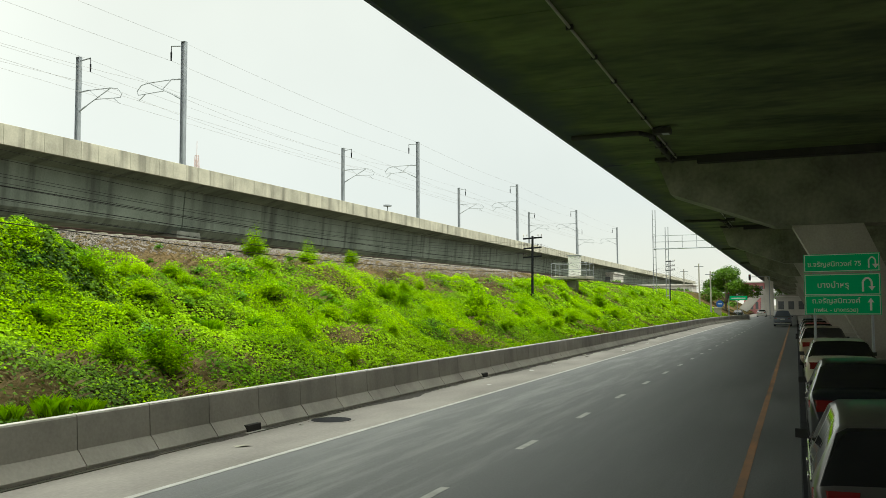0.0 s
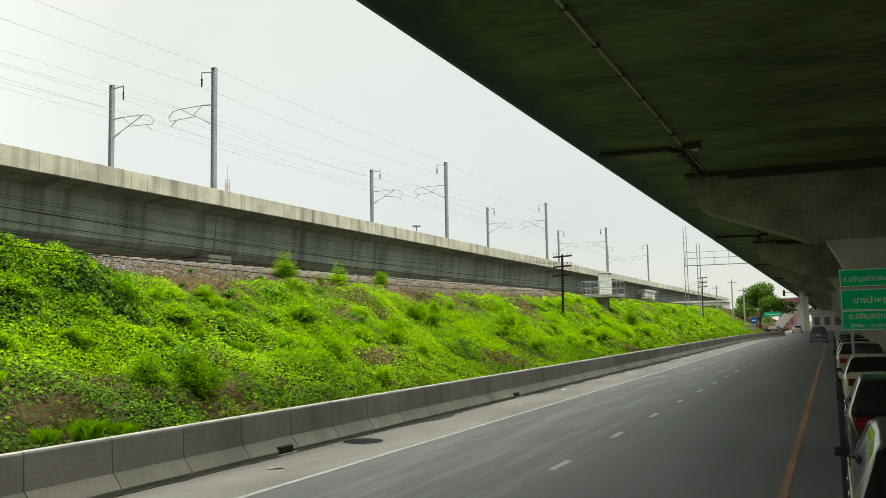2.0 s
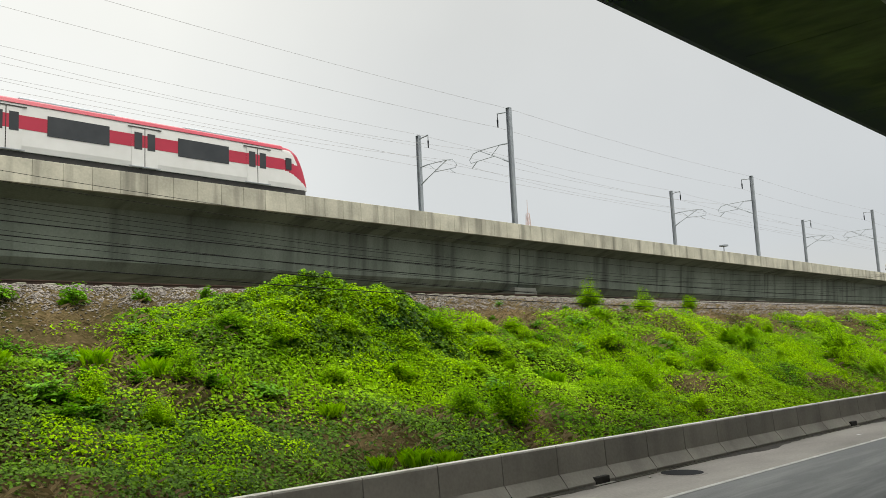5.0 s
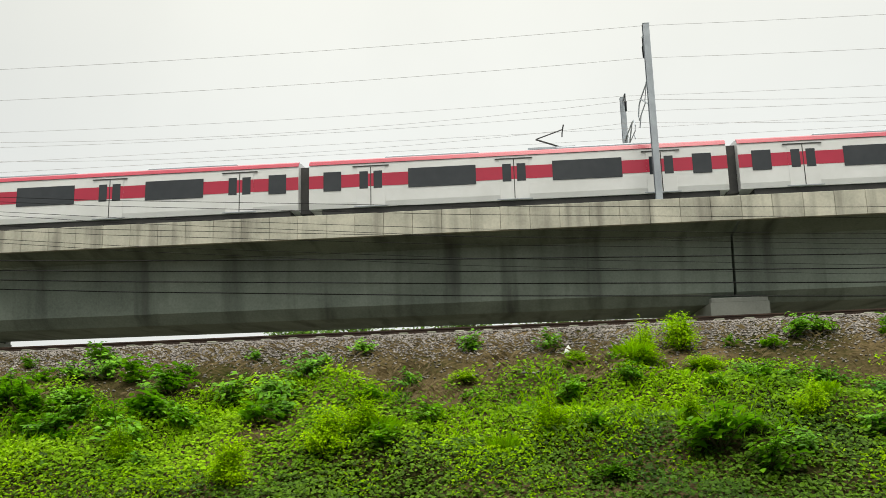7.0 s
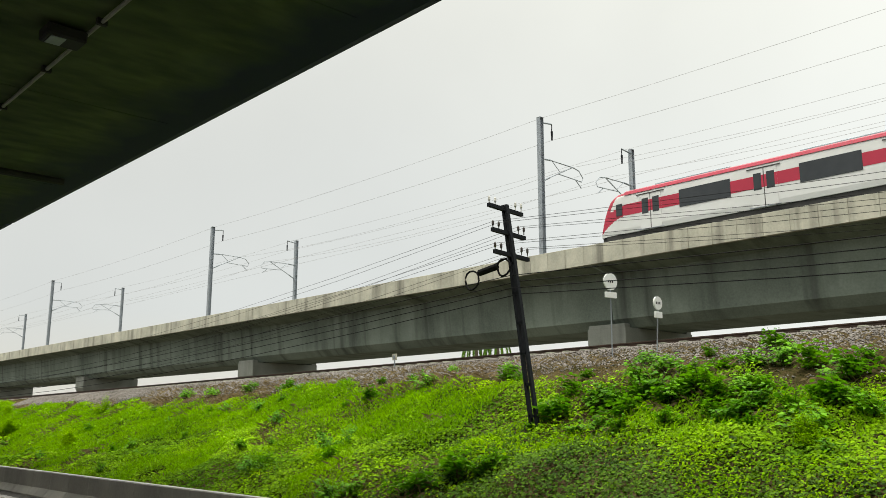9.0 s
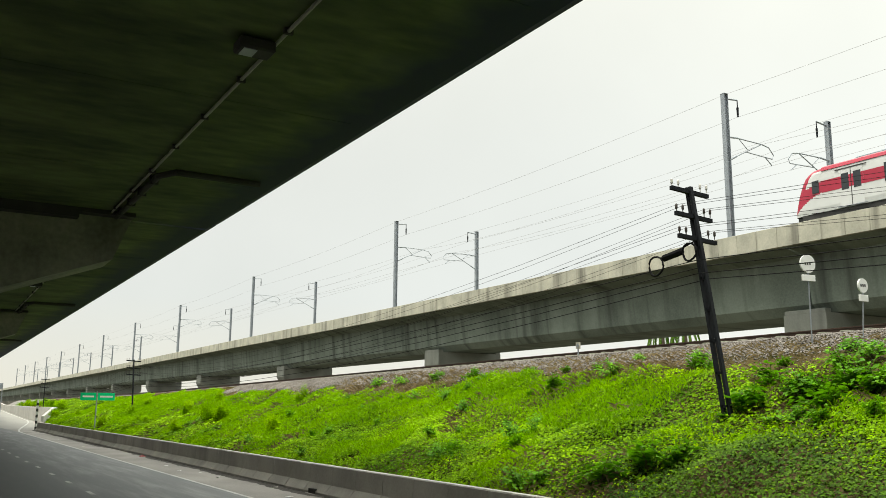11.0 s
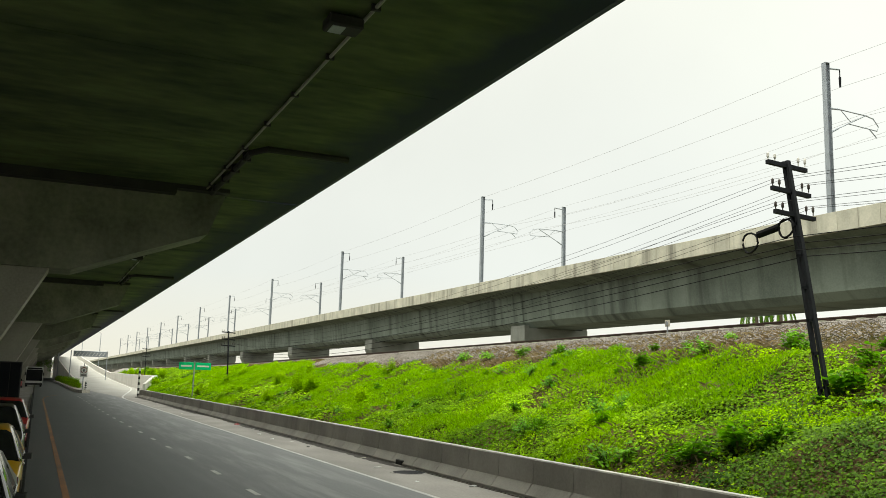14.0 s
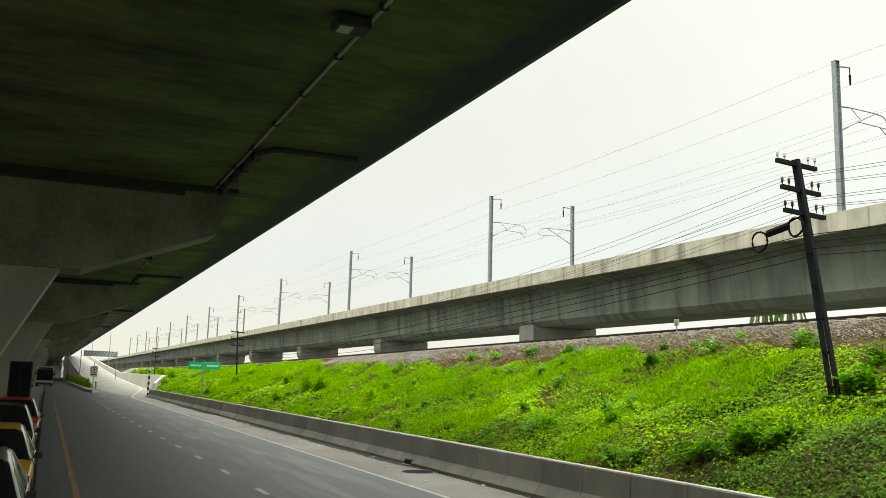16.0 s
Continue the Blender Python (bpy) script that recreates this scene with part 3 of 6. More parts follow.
def cab_front(t, e, d):
    """The rounded cab: sides with the sweeping red stripe, a raked front and its windscreen."""
    ring = [(y, z) for _, y, z in body_ring(0)]
    half = ring[:len(ring) // 2 + 1]
    fine = []
    for (y0, z0), (y1, z1) in zip(half[:-1], half[1:]):
        n = max(1, int(math.hypot(y1 - y0, z1 - z0) / 0.06))
        fine += [(y0 + (y1 - y0) * k / n, z0 + (z1 - z0) * k / n) for k in range(n)]
    fine.append(half[-1])
    full = fine + [(-y, z) for y, z in fine[-2::-1]]
    m, steps = len(full), 28
    g = Geo()
    g.add([(e + d * nose_reach(z) * k / steps, y * (1 - 0.16 * (k / steps) ** 2.2), z) for k in range(steps + 1) for y, z in full],
          [(k * m + i, k * m + i + 1, (k + 1) * m + i + 1, (k + 1) * m + i) for k in range(steps) for i in range(m - 1)])
    sides = part("cab_shell", g, TRAIN_W, t, "white cab sides with a red stripe sweeping up to the roof", smooth=True)
    sides.data.materials.append(TRAIN_R)
    for poly in sides.data.polygons:
        q, z = abs(poly.center.x - e), poly.center.z
        low, high = 2.05 - 0.85 * (q / 1.8) ** 1.6, 2.66 - 0.25 * q
        edge = nose_reach(z) - q < 0.34 and z > low
        stripe = z > 3.17 and abs(poly.center.y) > 1.02
        poly.material_index = 1 if low < z < high or edge or stripe else 0
    cols = [-1 + k / 6 for k in range(13)]

    def face(rows, out, lim):
        h = Geo()
        n = len(cols)
        return h.add([(e + d * (nose_reach(z) + 0.20 * (1 - u * u * lim * lim) + out), y * 0.84 * u * lim, z) for y, z in rows for u in cols],
                     [(r * n + i, r * n + i + 1, (r + 1) * n + i + 1, (r + 1) * n + i) for r in range(len(rows) - 1) for i in range(n - 1)])

    fr = part("cab_front", face(fine, 0.0, 1.0), TRAIN_S, t, "grey windscreen surround above a red front", smooth=True)
    fr.data.materials.append(TRAIN_R)
    fr.data.materials.append(TRAIN_K)
    for poly in fr.data.polygons:
        poly.material_index = 0 if poly.center.z > 2.12 else 1 if poly.center.z > 1.35 else 2
    part("windscreen", face([(y, z) for y, z in fine if 2.24 < z < 3.22], 0.015, 0.80), TRAIN_G, t, "dark windscreen", smooth=True)
    for y in (-0.86, 0.86):
        part("headlamp", Geo().hull([(e + d * (1.70 + a), y + b, 1.72 + c) for a in (0.0, 0.10) for b in (-0.10, 0.10) for c in (-0.16, 0.16)]), SIGN_WHITE, t)
    part("coupler_skirt", Geo().box(min(e, e + d * 1.75), max(e, e + d * 1.75), -1.1, 1.1, 0.45, 1.1, 0.06), TRAIN_K, t)


def train_car(x0, nose, pant):
    """A car whose body runs from x0 towards +X. nose: -1 cab at the -X end, +1 at the +X end, 0 none."""
    t = thing("train_car", "red and white electric commuter train car" + (" with a driving cab" if nose else " with a roof pantograph" if pant else ""), "train", group="train on the viaduct", at=pose(x0, TRK_Y, RAIL_Z))
    L = CAR - 0.5
    a, b = (1.9 if nose < 0 else 0.0), (L - 1.9 if nose > 0 else L + 0.0)
    part("body", Geo().loft([body_ring(a), body_ring(b)]), TRAIN_W, t, "white body")
    for sy in (-1, 1):
        y0 = sy * 1.425
        part("red_band", Geo().box(a, b, min(y0, y0 + sy * 0.006), max(y0, y0 + sy * 0.006), 2.05, 2.66), TRAIN_R, t, "red window band")
        part("roof_stripe", Geo().hull([(x, sy * w, z) for x in (a, b) for w, z in ((1.43, 3.18), (1.36, 3.36), (1.20, 3.45), (1.20, 3.39))]), TRAIN_R, t, "red roof edge stripe")
        doors = [3.55, 9.9, 16.2] if nose < 0 else [L - 16.2, L - 9.9, L - 3.55] if nose > 0 else [2.9, 9.5, 16.1]
        for dx in doors:
            d = part("door", Geo().box(dx - 0.66, dx + 0.66, min(y0, y0 + sy * 0.012), max(y0, y0 + sy * 0.012), 1.12, 2.98, 0.004), TRAIN_W, t, "white double sliding door")
            part("door_band", Geo().box(dx - 0.66, dx + 0.66, min(y0 + sy * 0.012, y0 + sy * 0.016), max(y0 + sy * 0.012, y0 + sy * 0.016), 2.05, 2.66), TRAIN_R, d)
            for ex in (-0.33, 0.33):
                part("door_window", Geo().box(dx + ex - 0.20, dx + ex + 0.20, min(y0, y0 + sy * 0.022), max(y0, y0 + sy * 0.022), 1.95, 2.78, 0.005), TRAIN_G, d)
            part("door_seam", Geo().box(dx - 0.02, dx + 0.02, min(y0, y0 + sy * 0.02), max(y0, y0 + sy * 0.02), 1.12, 2.98), TRAIN_K, d)
            part("door_rail", Geo().box(dx - 0.85, dx + 0.85, min(y0, y0 + sy * 0.03), max(y0, y0 + sy * 0.03), 3.0, 3.05), TRAIN_K, d)
            part("door_sill", Geo().box(dx - 0.8, dx + 0.8, min(y0, y0 + sy * 0.03), max(y0, y0 + sy * 0.03), 1.09, 1.13), GALV, d)
        for wa, wb in ((doors[0] + 1.74, doors[1] - 1.74), (doors[1] + 1.74, doors[2] - 1.74)):
            part("window", Geo().box(wa, wb, min(y0, y0 + sy * 0.018), max(y0, y0 + sy * 0.018), 1.90, 2.82, 0.006), TRAIN_G, t)
        for wx, cab in ((doors[0] - 1.8, nose < 0), (doors[2] + 1.8, nose > 0)):
            if 0.6 < wx < L - 0.6 and not cab:
                part("window", Geo().box(wx - 0.42, wx + 0.42, min(y0, y0 + sy * 0.018), max(y0, y0 + sy * 0.018), 1.90, 2.82, 0.006), TRAIN_G, t)
            if cab:
                cx = doors[0] - 2.0 if nose < 0 else doors[2] + 2.0
                part("cab_window", Geo().box(cx - 0.2, cx + 0.2, min(y0, y0 + sy * 0.018), max(y0, y0 + sy * 0.018), 2.1, 2.75, 0.006), TRAIN_G, t)
    part("underframe", Geo().box(0.6, L - 0.4, -1.3, 1.3, 0.3, 1.09), TRAIN_K, t, "black underframe boxes")
    for bx in (3.0, L - 3.0):
        w = part("bogie", Geo().box(bx - 1.5, bx + 1.5, -1.0, 1.0, 0.3, 0.7, 0.05), TRAIN_K, t)
        for ex in (-1.05, 1.05):
            for y in (-0.5, 0.5):
                part("wheel", Geo().tube([(bx + ex, y - 0.06, 0.43), (bx + ex, y + 0.06, 0.43)], 0.43, 16), RAIL_M, w)
    for rx in (L * 0.3, L * 0.72):
        part("roof_unit", Geo().box(rx - 2.2, rx + 2.2, -0.9, 0.9, 3.45, 3.66, 0.06), GALV, t, "grey roof air conditioner")
    if not nose or nose > 0:
        part("gangway", Geo().box(-0.52, 0.02, -0.95, 0.95, 1.0, 3.25), TRAIN_K, t, "black gangway bellows")
    if nose:
        cab_front(t, 1.9 if nose < 0 else L - 1.9, nose)
    if pant:
        p = part("pantograph", Geo().box(10.2, 12.4, -0.6, 0.6, 3.66, 3.76), GALV, t)
        part("lower_arm", Geo().tube([(12.2, 0, 3.74), (10.6, 0, 4.35)], 0.04), TRAIN_K, p)
        part("upper_arm", Geo().tube([(10.6, 0, 4.35), (11.9, 0, 4.78)], 0.03), TRAIN_K, p)
        part("collector_head", Geo().tube([(11.9, -0.8, 4.68), (11.9, -0.6, 4.80), (11.9, 0.6, 4.80), (11.9, 0.8, 4.68)], 0.03), TRAIN_K, p)
    return t


for k in range(3):
    train_car(NOSE_X + CAR * k, (-1, 0, 1)[k], k == 1)

# flyover fittings ----------------------------------------------------------
PIPE_M = surface("pale_conduit_paint", (0.34, 0.34, 0.29), (0.22, 0.22, 0.19), rough=0.6, fine=12, broad=0.8, bump=0.05)
BLACK_M = surface("sooty_black", (0.018, 0.018, 0.018), (0.035, 0.033, 0.03), rough=0.8, fine=20, broad=2, bump=0.1)


def deck_fittings(x_pier, s, lamp_x):
    """Drain and conduit on the soffit before a pier; s = +1 where the pier lies towards +X."""
    f = x_pier - s * 0.9
    cy = 4.42 if s > 0 else 4.55
    d = thing("drain_pipe", "black drain pipe bracketed under the flyover deck", "pipe", group="deck drains")
    part("run", Geo().tube([(f - s * 0.2, cy + 0.2, 8.36), (f - s * 6.1, cy + 0.2, 8.36), (f - s * 6.7, cy + 0.5, 8.36), (f - s * 6.7, 7.3, 8.36)], 0.09, 8), BLACK_M, d)
    for k in range(4):
        part("bracket", Geo().box(f - s * (1 + 1.5 * k) - 0.04, f - s * (1 + 1.5 * k) + 0.04, cy + 0.08, cy + 0.32, 8.26, 8.5), BLACK_M, d)
    c = thing("conduit", "pale steel cable conduit under the flyover deck", "conduit", group="deck conduits")
    part("tube", Geo().tube([(f, cy, 8.44), (f - s * 15.9, cy, 8.44), (f - s * 31.5, cy, 8.44)], 0.034, 8), PIPE_M, c)
    for k in range(12):
        part("clip", Geo().box(f - s * (1.2 + 2.5 * k) - 0.03, f - s * (1.2 + 2.5 * k) + 0.03, cy - 0.08, cy + 0.08, 8.39, 8.5), BLACK_M, c)
    lamp = thing("soffit_lamp", "dark box lamp fixed under the flyover deck", "lamp", group="flyover lamps", at=pose(lamp_x, 4.15 if s > 0 else 4.27, 8.5))
    part("housing", Geo().box(-0.22, 0.22, -0.36, 0.26, -0.26, -0.06, 0.03), BLACK_M, lamp)
    part("bracket", Geo().box(-0.05, 0.05, -0.3, 0.2, -0.08, 0.0), GALV, lamp)
    part("lens", Geo().box(-0.16, 0.16, -0.28, -0.05, -0.27, -0.26), GALV, lamp, "milky lamp lens")
    j = thing("joint_seal", "dark recessed movement joint above the pier beam", "joint", group="deck joints")
    part("strip", Geo().box(min(f - s * 0.45, f), max(f - s * 0.45, f), -15, 3.6, 8.18, 8.498), BLACK_M, j)
    part("drain_tray", Geo().box(min(f - s * 0.45, f), max(f - s * 0.45, f), 3.6, 5.3, 8.36, 8.498), BLACK_M, j)


for k, lx in ((1, 30.2), (2, 64.0), (3, 98.0), (4, 132.0)):
    deck_fittings(4 + 33.9 * k, 1, lx)
for k, lx in ((-1, -13.5), (-2, -47.4), (-3, -81.0), (-4, -115.0)):
    deck_fittings(4 + 33.9 * k, -1, lx)

# telegraph line on the bank -------------------------------------------------
INSUL = surface("brown_porcelain", (0.03, 0.018, 0.014), (0.06, 0.05, 0.045), rough=0.35, fine=8, broad=3, bump=0)
INSUL_W = surface("white_porcelain", (0.62, 0.60, 0.56), (0.45, 0.43, 0.40), rough=0.3, fine=8, broad=3, bump=0)
POLES = [(-136.0, 14.6, -136.3, 6.2), (-74.2, 14.6, -75.0, 6.2), (-12.88, 14.6, -13.72, 7.41), (50.0, 14.6, 50.2, 6.55), (111.3, 14.6, 112.0, 8.0), (172.0, 14.6, 172.0, 8.0)]
ARMS = ((-0.12, 0.58), (-0.72, 0.56), (-1.25, 0.58))
tips = []
for xb, yb, xt, zt in POLES:
    zb = float(bank_height(xb, yb)) - 0.15
    p = thing("telegraph_pole", "black tarred twin-rail telegraph pole with three crossarms" + (", leaning" if abs(xb - xt) > 0.3 else ""), "pole", group="telegraph poles")
    for s in (-1, 1):
        part("rail_leg", Geo().hull([(xb + s * 0.09 + dx, yb + dy, zb) for dx in (-0.036, 0.036) for dy in (-0.045, 0.045)] +
                                    [(xt + s * 0.05 + dx, yb + dy, zt) for dx in (-0.036, 0.036) for dy in (-0.045, 0.045)]), STEEL_DARK, p)
    for k in range(7):
        t = 0.08 + 0.13 * k
        x, z, w = xb + (xt - xb) * t, zb + (zt - zb) * t, 0.09 + (0.06 - 0.09) * t
        part("tie_plate", Geo().box(x - w, x + w, yb - 0.045, yb + 0.045, z - 0.03, z + 0.03), STEEL_DARK, p)
    row = []
    for dz, half in ARMS:
        glaze = INSUL_W if dz > -0.3 else INSUL
        t = 1 + dz / (zt - zb)
        x, z = xb + (xt - xb) * t, zt + dz
        # the arms stand square to the line, skewed a little as they hang
        a = part("crossarm", Geo().hull([(x + dx, yb + sy * half, z + dd - sy * 0.03) for sy in (-1, 1) for dx in (-0.045, 0.045) for dd in (-0.045, 0.045)]), STEEL_DARK, p)
        for sy in (-0.95, -0.6, 0.6, 0.95):
            q = (x, yb + sy * half, z + 0.05)
            part("insulator", Geo().tube([q, (q[0], q[1], q[2] + 0.06), (q[0], q[1], q[2] + 0.10), (q[0], q[1], q[2] + 0.17), (q[0], q[1], q[2] + 0.20)], [0.012, 0.012, 0.030, 0.028, 0.010], 8), glaze, a)
            row.append((q[0], q[1], q[2] + 0.17))
    for dz in (-1.75, -2.05):
        t = 1 + dz / (zt - zb)
        row += [(xb + (xt - xb) * t, yb - 0.15, zt + dz), (xb + (xt - xb) * t, yb + 0.15, zt + dz - 0.1)]
    tips.append(row)
for k in range(4, len(tips[0])):
    wire("telegraph_wire", [r[k] for r in tips], 0.0045 if k < 12 else 0.010, WIRE_M, "thin black telegraph wire sagging between the poles", "wire", "telegraph wires", (1.2 + 0.15 * (k % 4)) if k < 12 else 0.55 + 0.1 * (k % 4))


def cable_loop(x, y, z, r):
    ob = solo("cable_coil", Geo().tube([(x + r * math.cos(a * 0.45), y + 0.02 * math.sin(a), z + r * math.sin(a * 0.45)) for a in range(15)], 0.024, 6),
              WIRE_M, "coil of spare black cable tied to the telegraph line", "cable coil", group="cable coils")
    return ob


cable_loop(-14.75, 14.5, 5.70, 0.23)
cable_loop(-13.60, 14.4, 5.86, 0.2)
box = thing("splice_box", "black cable splice case hung below the crossarms", "splice case", at=pose(-14.18, 14.48, 5.88))
part("case", Geo().tube([(-0.32, 0, -0.03), (-0.28, 0, -0.03), (0.28, 0, 0.05), (0.32, 0, 0.05)], [0.04, 0.085, 0.085, 0.04], 8), WIRE_M, box)
part("hanger", Geo().tube([(0.1, 0, 0.08), (0.6, 0.1, 0.25)], 0.02, 5), WIRE_M, box)


# trackside signs and fittings
def disc_sign(x, y, zb, zc, r, turn, lean):
    g = thing("trackside_sign", "round white railway sign on a thin post by the track", "sign", group="trackside signs", at=pose(x, y, 0, 0, 0, turn))
    part("post", Geo().tube([(0.0, lean, zb), (0, 0, zc - r)], 0.017, 6), GALV, g)
    part("disc", Geo().tube([(0, -0.02, zc), (0, 0.02, zc)], r, 24), SIGN_WHITE, g)
    b = Geo()
    for k in range(3):
        b.box(-0.10 + 0.07 * k, -0.06 + 0.07 * k, -0.025, -0.022, zc - 0.03, zc + 0.03)
    part("lettering_bar", b, WIRE_M, g)
    part("plate", Geo().box(-r * 0.85, r * 0.85, -0.03, 0.02, zc - r - 0.20, zc - r - 0.05, 0.004), SIGN_WHITE, g)


disc_sign(-13.4, 18.2, 3.9, 5.92, 0.225, 79, 0.02)
disc_sign(-12.0, 18.2, 3.9, 5.22, 0.165, 88, 0.09)
sq = thing("marker_board", "small pale square marker board beside the rails", "sign", at=pose(-23.5, 19.3, 4.1))
part("post", Geo().tube([(0, 0, 0), (0, 0, 0.45)], 0.025, 6), GALV, sq)
part("board", Geo().box(-0.11, 0.11, -0.02, 0.02, 0.36, 0.58, 0.005), PARAPET_M, sq)
part("ring", Geo().tube([(0, -0.03, 0.47), (0, -0.02, 0.47)], 0.07, 14), GALV, sq)

eq = thing("signal_platform", "concrete trackside platform carrying a pale equipment cabinet", "platform", at=pose(66, 16.0, 0))
part("slab", Geo().box(-1.3, 1.3, -1.4, 1.4, 4.35, 4.6, 0.03), PIER_M, eq)
part("column", Geo().box(-0.45, 0.45, -0.35, 0.35, 2.6, 4.35, 0.02), PIER_M, eq)
for x, y in [(a, b) for a in (-1.25, 0, 1.25) for b in (-1.35, 1.35)] + [(-1.25, 0), (1.25, 0)]:
    part("rail_post", Geo().tube([(x, y, 4.6), (x, y, 5.6)], 0.025, 6), GALV, eq)
for z in (5.1, 5.6):
    part("guard_rail", Geo().tube([(-1.25, -1.35, z), (1.25, -1.35, z), (1.25, 1.35, z), (-1.25, 1.35, z), (-1.25, -1.35, z)], 0.02, 6), GALV, eq)
cab = thing("equipment_cabinet", "pale grey steel equipment cabinet on the platform", "cabinet", at=pose(66, 15.85, 4.6))
part("body", Geo().box(-0.4, 0.4, -0.42, 0.42, 0, 1.6, 0.02), SIGN_WHITE, cab)
part("door", Geo().box(-0.42, -0.40, -0.38, 0.38, 0.08, 1.5, 0.004), SIGN_WHITE, cab)
part("roof", Geo().box(-0.46, 0.46, -0.48, 0.48, 1.6, 1.66, 0.01), GALV, cab)

# road sign beside the parked cars
rs = thing("direction_sign", "green and white road direction sign panels on two steel posts", "road sign", at=pose(29, 0, 0) @ pose(0, -0.25, 0, 0, 0, -12) @ pose(0, 0.25, 0))
for y in (-0.52, -2.12):
    part("post", Geo().tube([(0.06, y, -0.1), (0.06, y, 3.85)], 0.04, 8), GALV, rs)
for z0, z1 in ((3.33, 3.88), (2.62, 3.27), (2.03, 2.63)):
    pn = part("panel", Geo().box(-0.01, 0.03, -2.38, -0.25, z0, z1, 0.006), SIGN_GREEN, rs, "green sign panel")
    g = Geo()
    if z0 > 3.3 or z0 < 2.1 or z0 > 2.6:
        g.box(-0.014, -0.010, -2.36, -0.27, z1 - 0.035, z1 - 0.015).box(-0.014, -0.010, -2.36, -0.27, z0 + 0.015, z0 + 0.035)
        g.box(-0.014, -0.010, -2.36, -2.34, z0 + 0.035, z1 - 0.035).box(-0.014, -0.010, -0.29, -0.27, z0 + 0.035, z1 - 0.035)
    part("border", g, SIGN_WHITE, pn)


def sign_text(body, y, z, size, parent):
    """Raised lettering in the built-in font, turned to face the traffic."""
    cu = bpy.data.curves.new("lettering", "FONT")
    cu.body, cu.size, cu.extrude = body, size, 0.002
    tmp = bpy.data.objects.new("lettering_tmp", cu)
    me = bpy.data.meshes.new_from_object(tmp)
    bpy.data.objects.remove(tmp)
    me.transform(pose(-0.016, y, z, 90, 0, -90))
    me.materials.append(SIGN_WHITE)
    return part("lettering", me, None, parent)


def arrow(pts, parent, w=0.035):
    g = Geo()
    for a, b in zip(pts[:-1], pts[1:]):
        d = (Vector(b) - Vector(a)).normalized()
        n = Vector((-d.y, d.x)) * w
        q = [Vector(a) + n, Vector(a) - n, Vector(b) - n, Vector(b) + n]
        g.add([(-0.014, p.x, p.y) for p in q] + [(-0.011, p.x, p.y) for p in q], [(0, 1, 2, 3), (7, 6, 5, 4), (0, 4, 5, 1), (1, 5, 6, 2), (2, 6, 7, 3), (3, 7, 4, 0)])
    d = (Vector(pts[-1]) - Vector(pts[-2])).normalized()
    n, e = Vector((-d.y, d.x)), Vector(pts[-1])
    q = [e + n * 0.09, e - n * 0.09, e + d * 0.13]
    g.add([(-0.014, p.x, p.y) for p in q] + [(-0.011, p.x, p.y) for p in q], [(0, 1, 2), (5, 4, 3), (0, 3, 4, 1), (1, 4, 5, 2), (2, 5, 3, 0)])
    part("arrow", g, SIGN_WHITE, parent)


sign_text("\u0e0b.\u0e08\u0e23\u0e31\u0e0d\u0e2a\u0e19\u0e34\u0e17\u0e27\u0e07\u0e28\u0e4c 75", -0.36, 3.50, 0.205, rs)
sign_text("\u0e1a\u0e32\u0e07\u0e1a\u0e33\u0e2b\u0e23\u0e38", -0.62, 2.85, 0.25, rs)
sign_text("\u0e16.\u0e08\u0e23\u0e31\u0e0d\u0e2a\u0e19\u0e34\u0e17\u0e27\u0e07\u0e28\u0e4c", -0.46, 2.38, 0.22, rs)
sign_text("(\u0e01\u0e1f\u0e1c. - \u0e1a\u0e32\u0e07\u0e01\u0e23\u0e27\u0e22)", -0.50, 2.12, 0.17, rs)
arrow([(-2.08, 3.42), (-2.08, 3.66), (-2.14, 3.74), (-2.2, 3.74), (-2.26, 3.66), (-2.26, 3.54)], rs, 0.02)
arrow([(-1.90, 2.72), (-1.90, 3.02), (-1.97, 3.12), (-2.07, 3.12), (-2.14, 3.02), (-2.14, 2.88)], rs, 0.028)
arrow([(-2.1, 2.16), (-2.1, 2.40)], rs, 0.03)

# vehicles ----------------------------------------------------------------------
def paint(name, col, rough=0.28):
    return surface(name, col, tuple(c * 0.86 for c in col), rough=rough, fine=4, broad=0.8, bump=0.0, coat=0.5)


CAR_GLASS = surface("car_dark_glass", (0.012, 0.013, 0.015), (0.02, 0.021, 0.023), rough=0.06, fine=2, broad=0.5, bump=0)
LAMP_RED = surface("tail_lamp_red", (0.20, 0.010, 0.012), (0.14, 0.008, 0.008), rough=0.2, fine=4, broad=1, bump=0, coat=0.4)
LAMP_CLEAR = surface("head_lamp_clear", (0.6, 0.6, 0.58), (0.5, 0.5, 0.5), rough=0.15, fine=4, broad=1, bump=0, coat=0.5)
CHROME = surface("chrome_trim", (0.6, 0.6, 0.6), (0.5, 0.5, 0.5), rough=0.18, metal=1.0, fine=4, broad=1, bump=0)
PLASTIC = surface("black_plastic_trim", (0.02, 0.02, 0.021), (0.03, 0.03, 0.03), rough=0.55, fine=20, broad=2, bump=0.05)
wheel_tyre = Geo().tube([(0, -0.095, 0), (0, -0.075, 0), (0, 0.075, 0), (0, 0.095, 0)], [0.27, 0.31, 0.31, 0.27], 20).mesh("tyre", RUBBER, True)
wheel_rim = Geo().tube([(0, -0.10, 0), (0, -0.085, 0), (0, 0.085, 0), (0, 0.10, 0)], [0.14, 0.20, 0.20, 0.14], 16).mesh("rim", GALV)


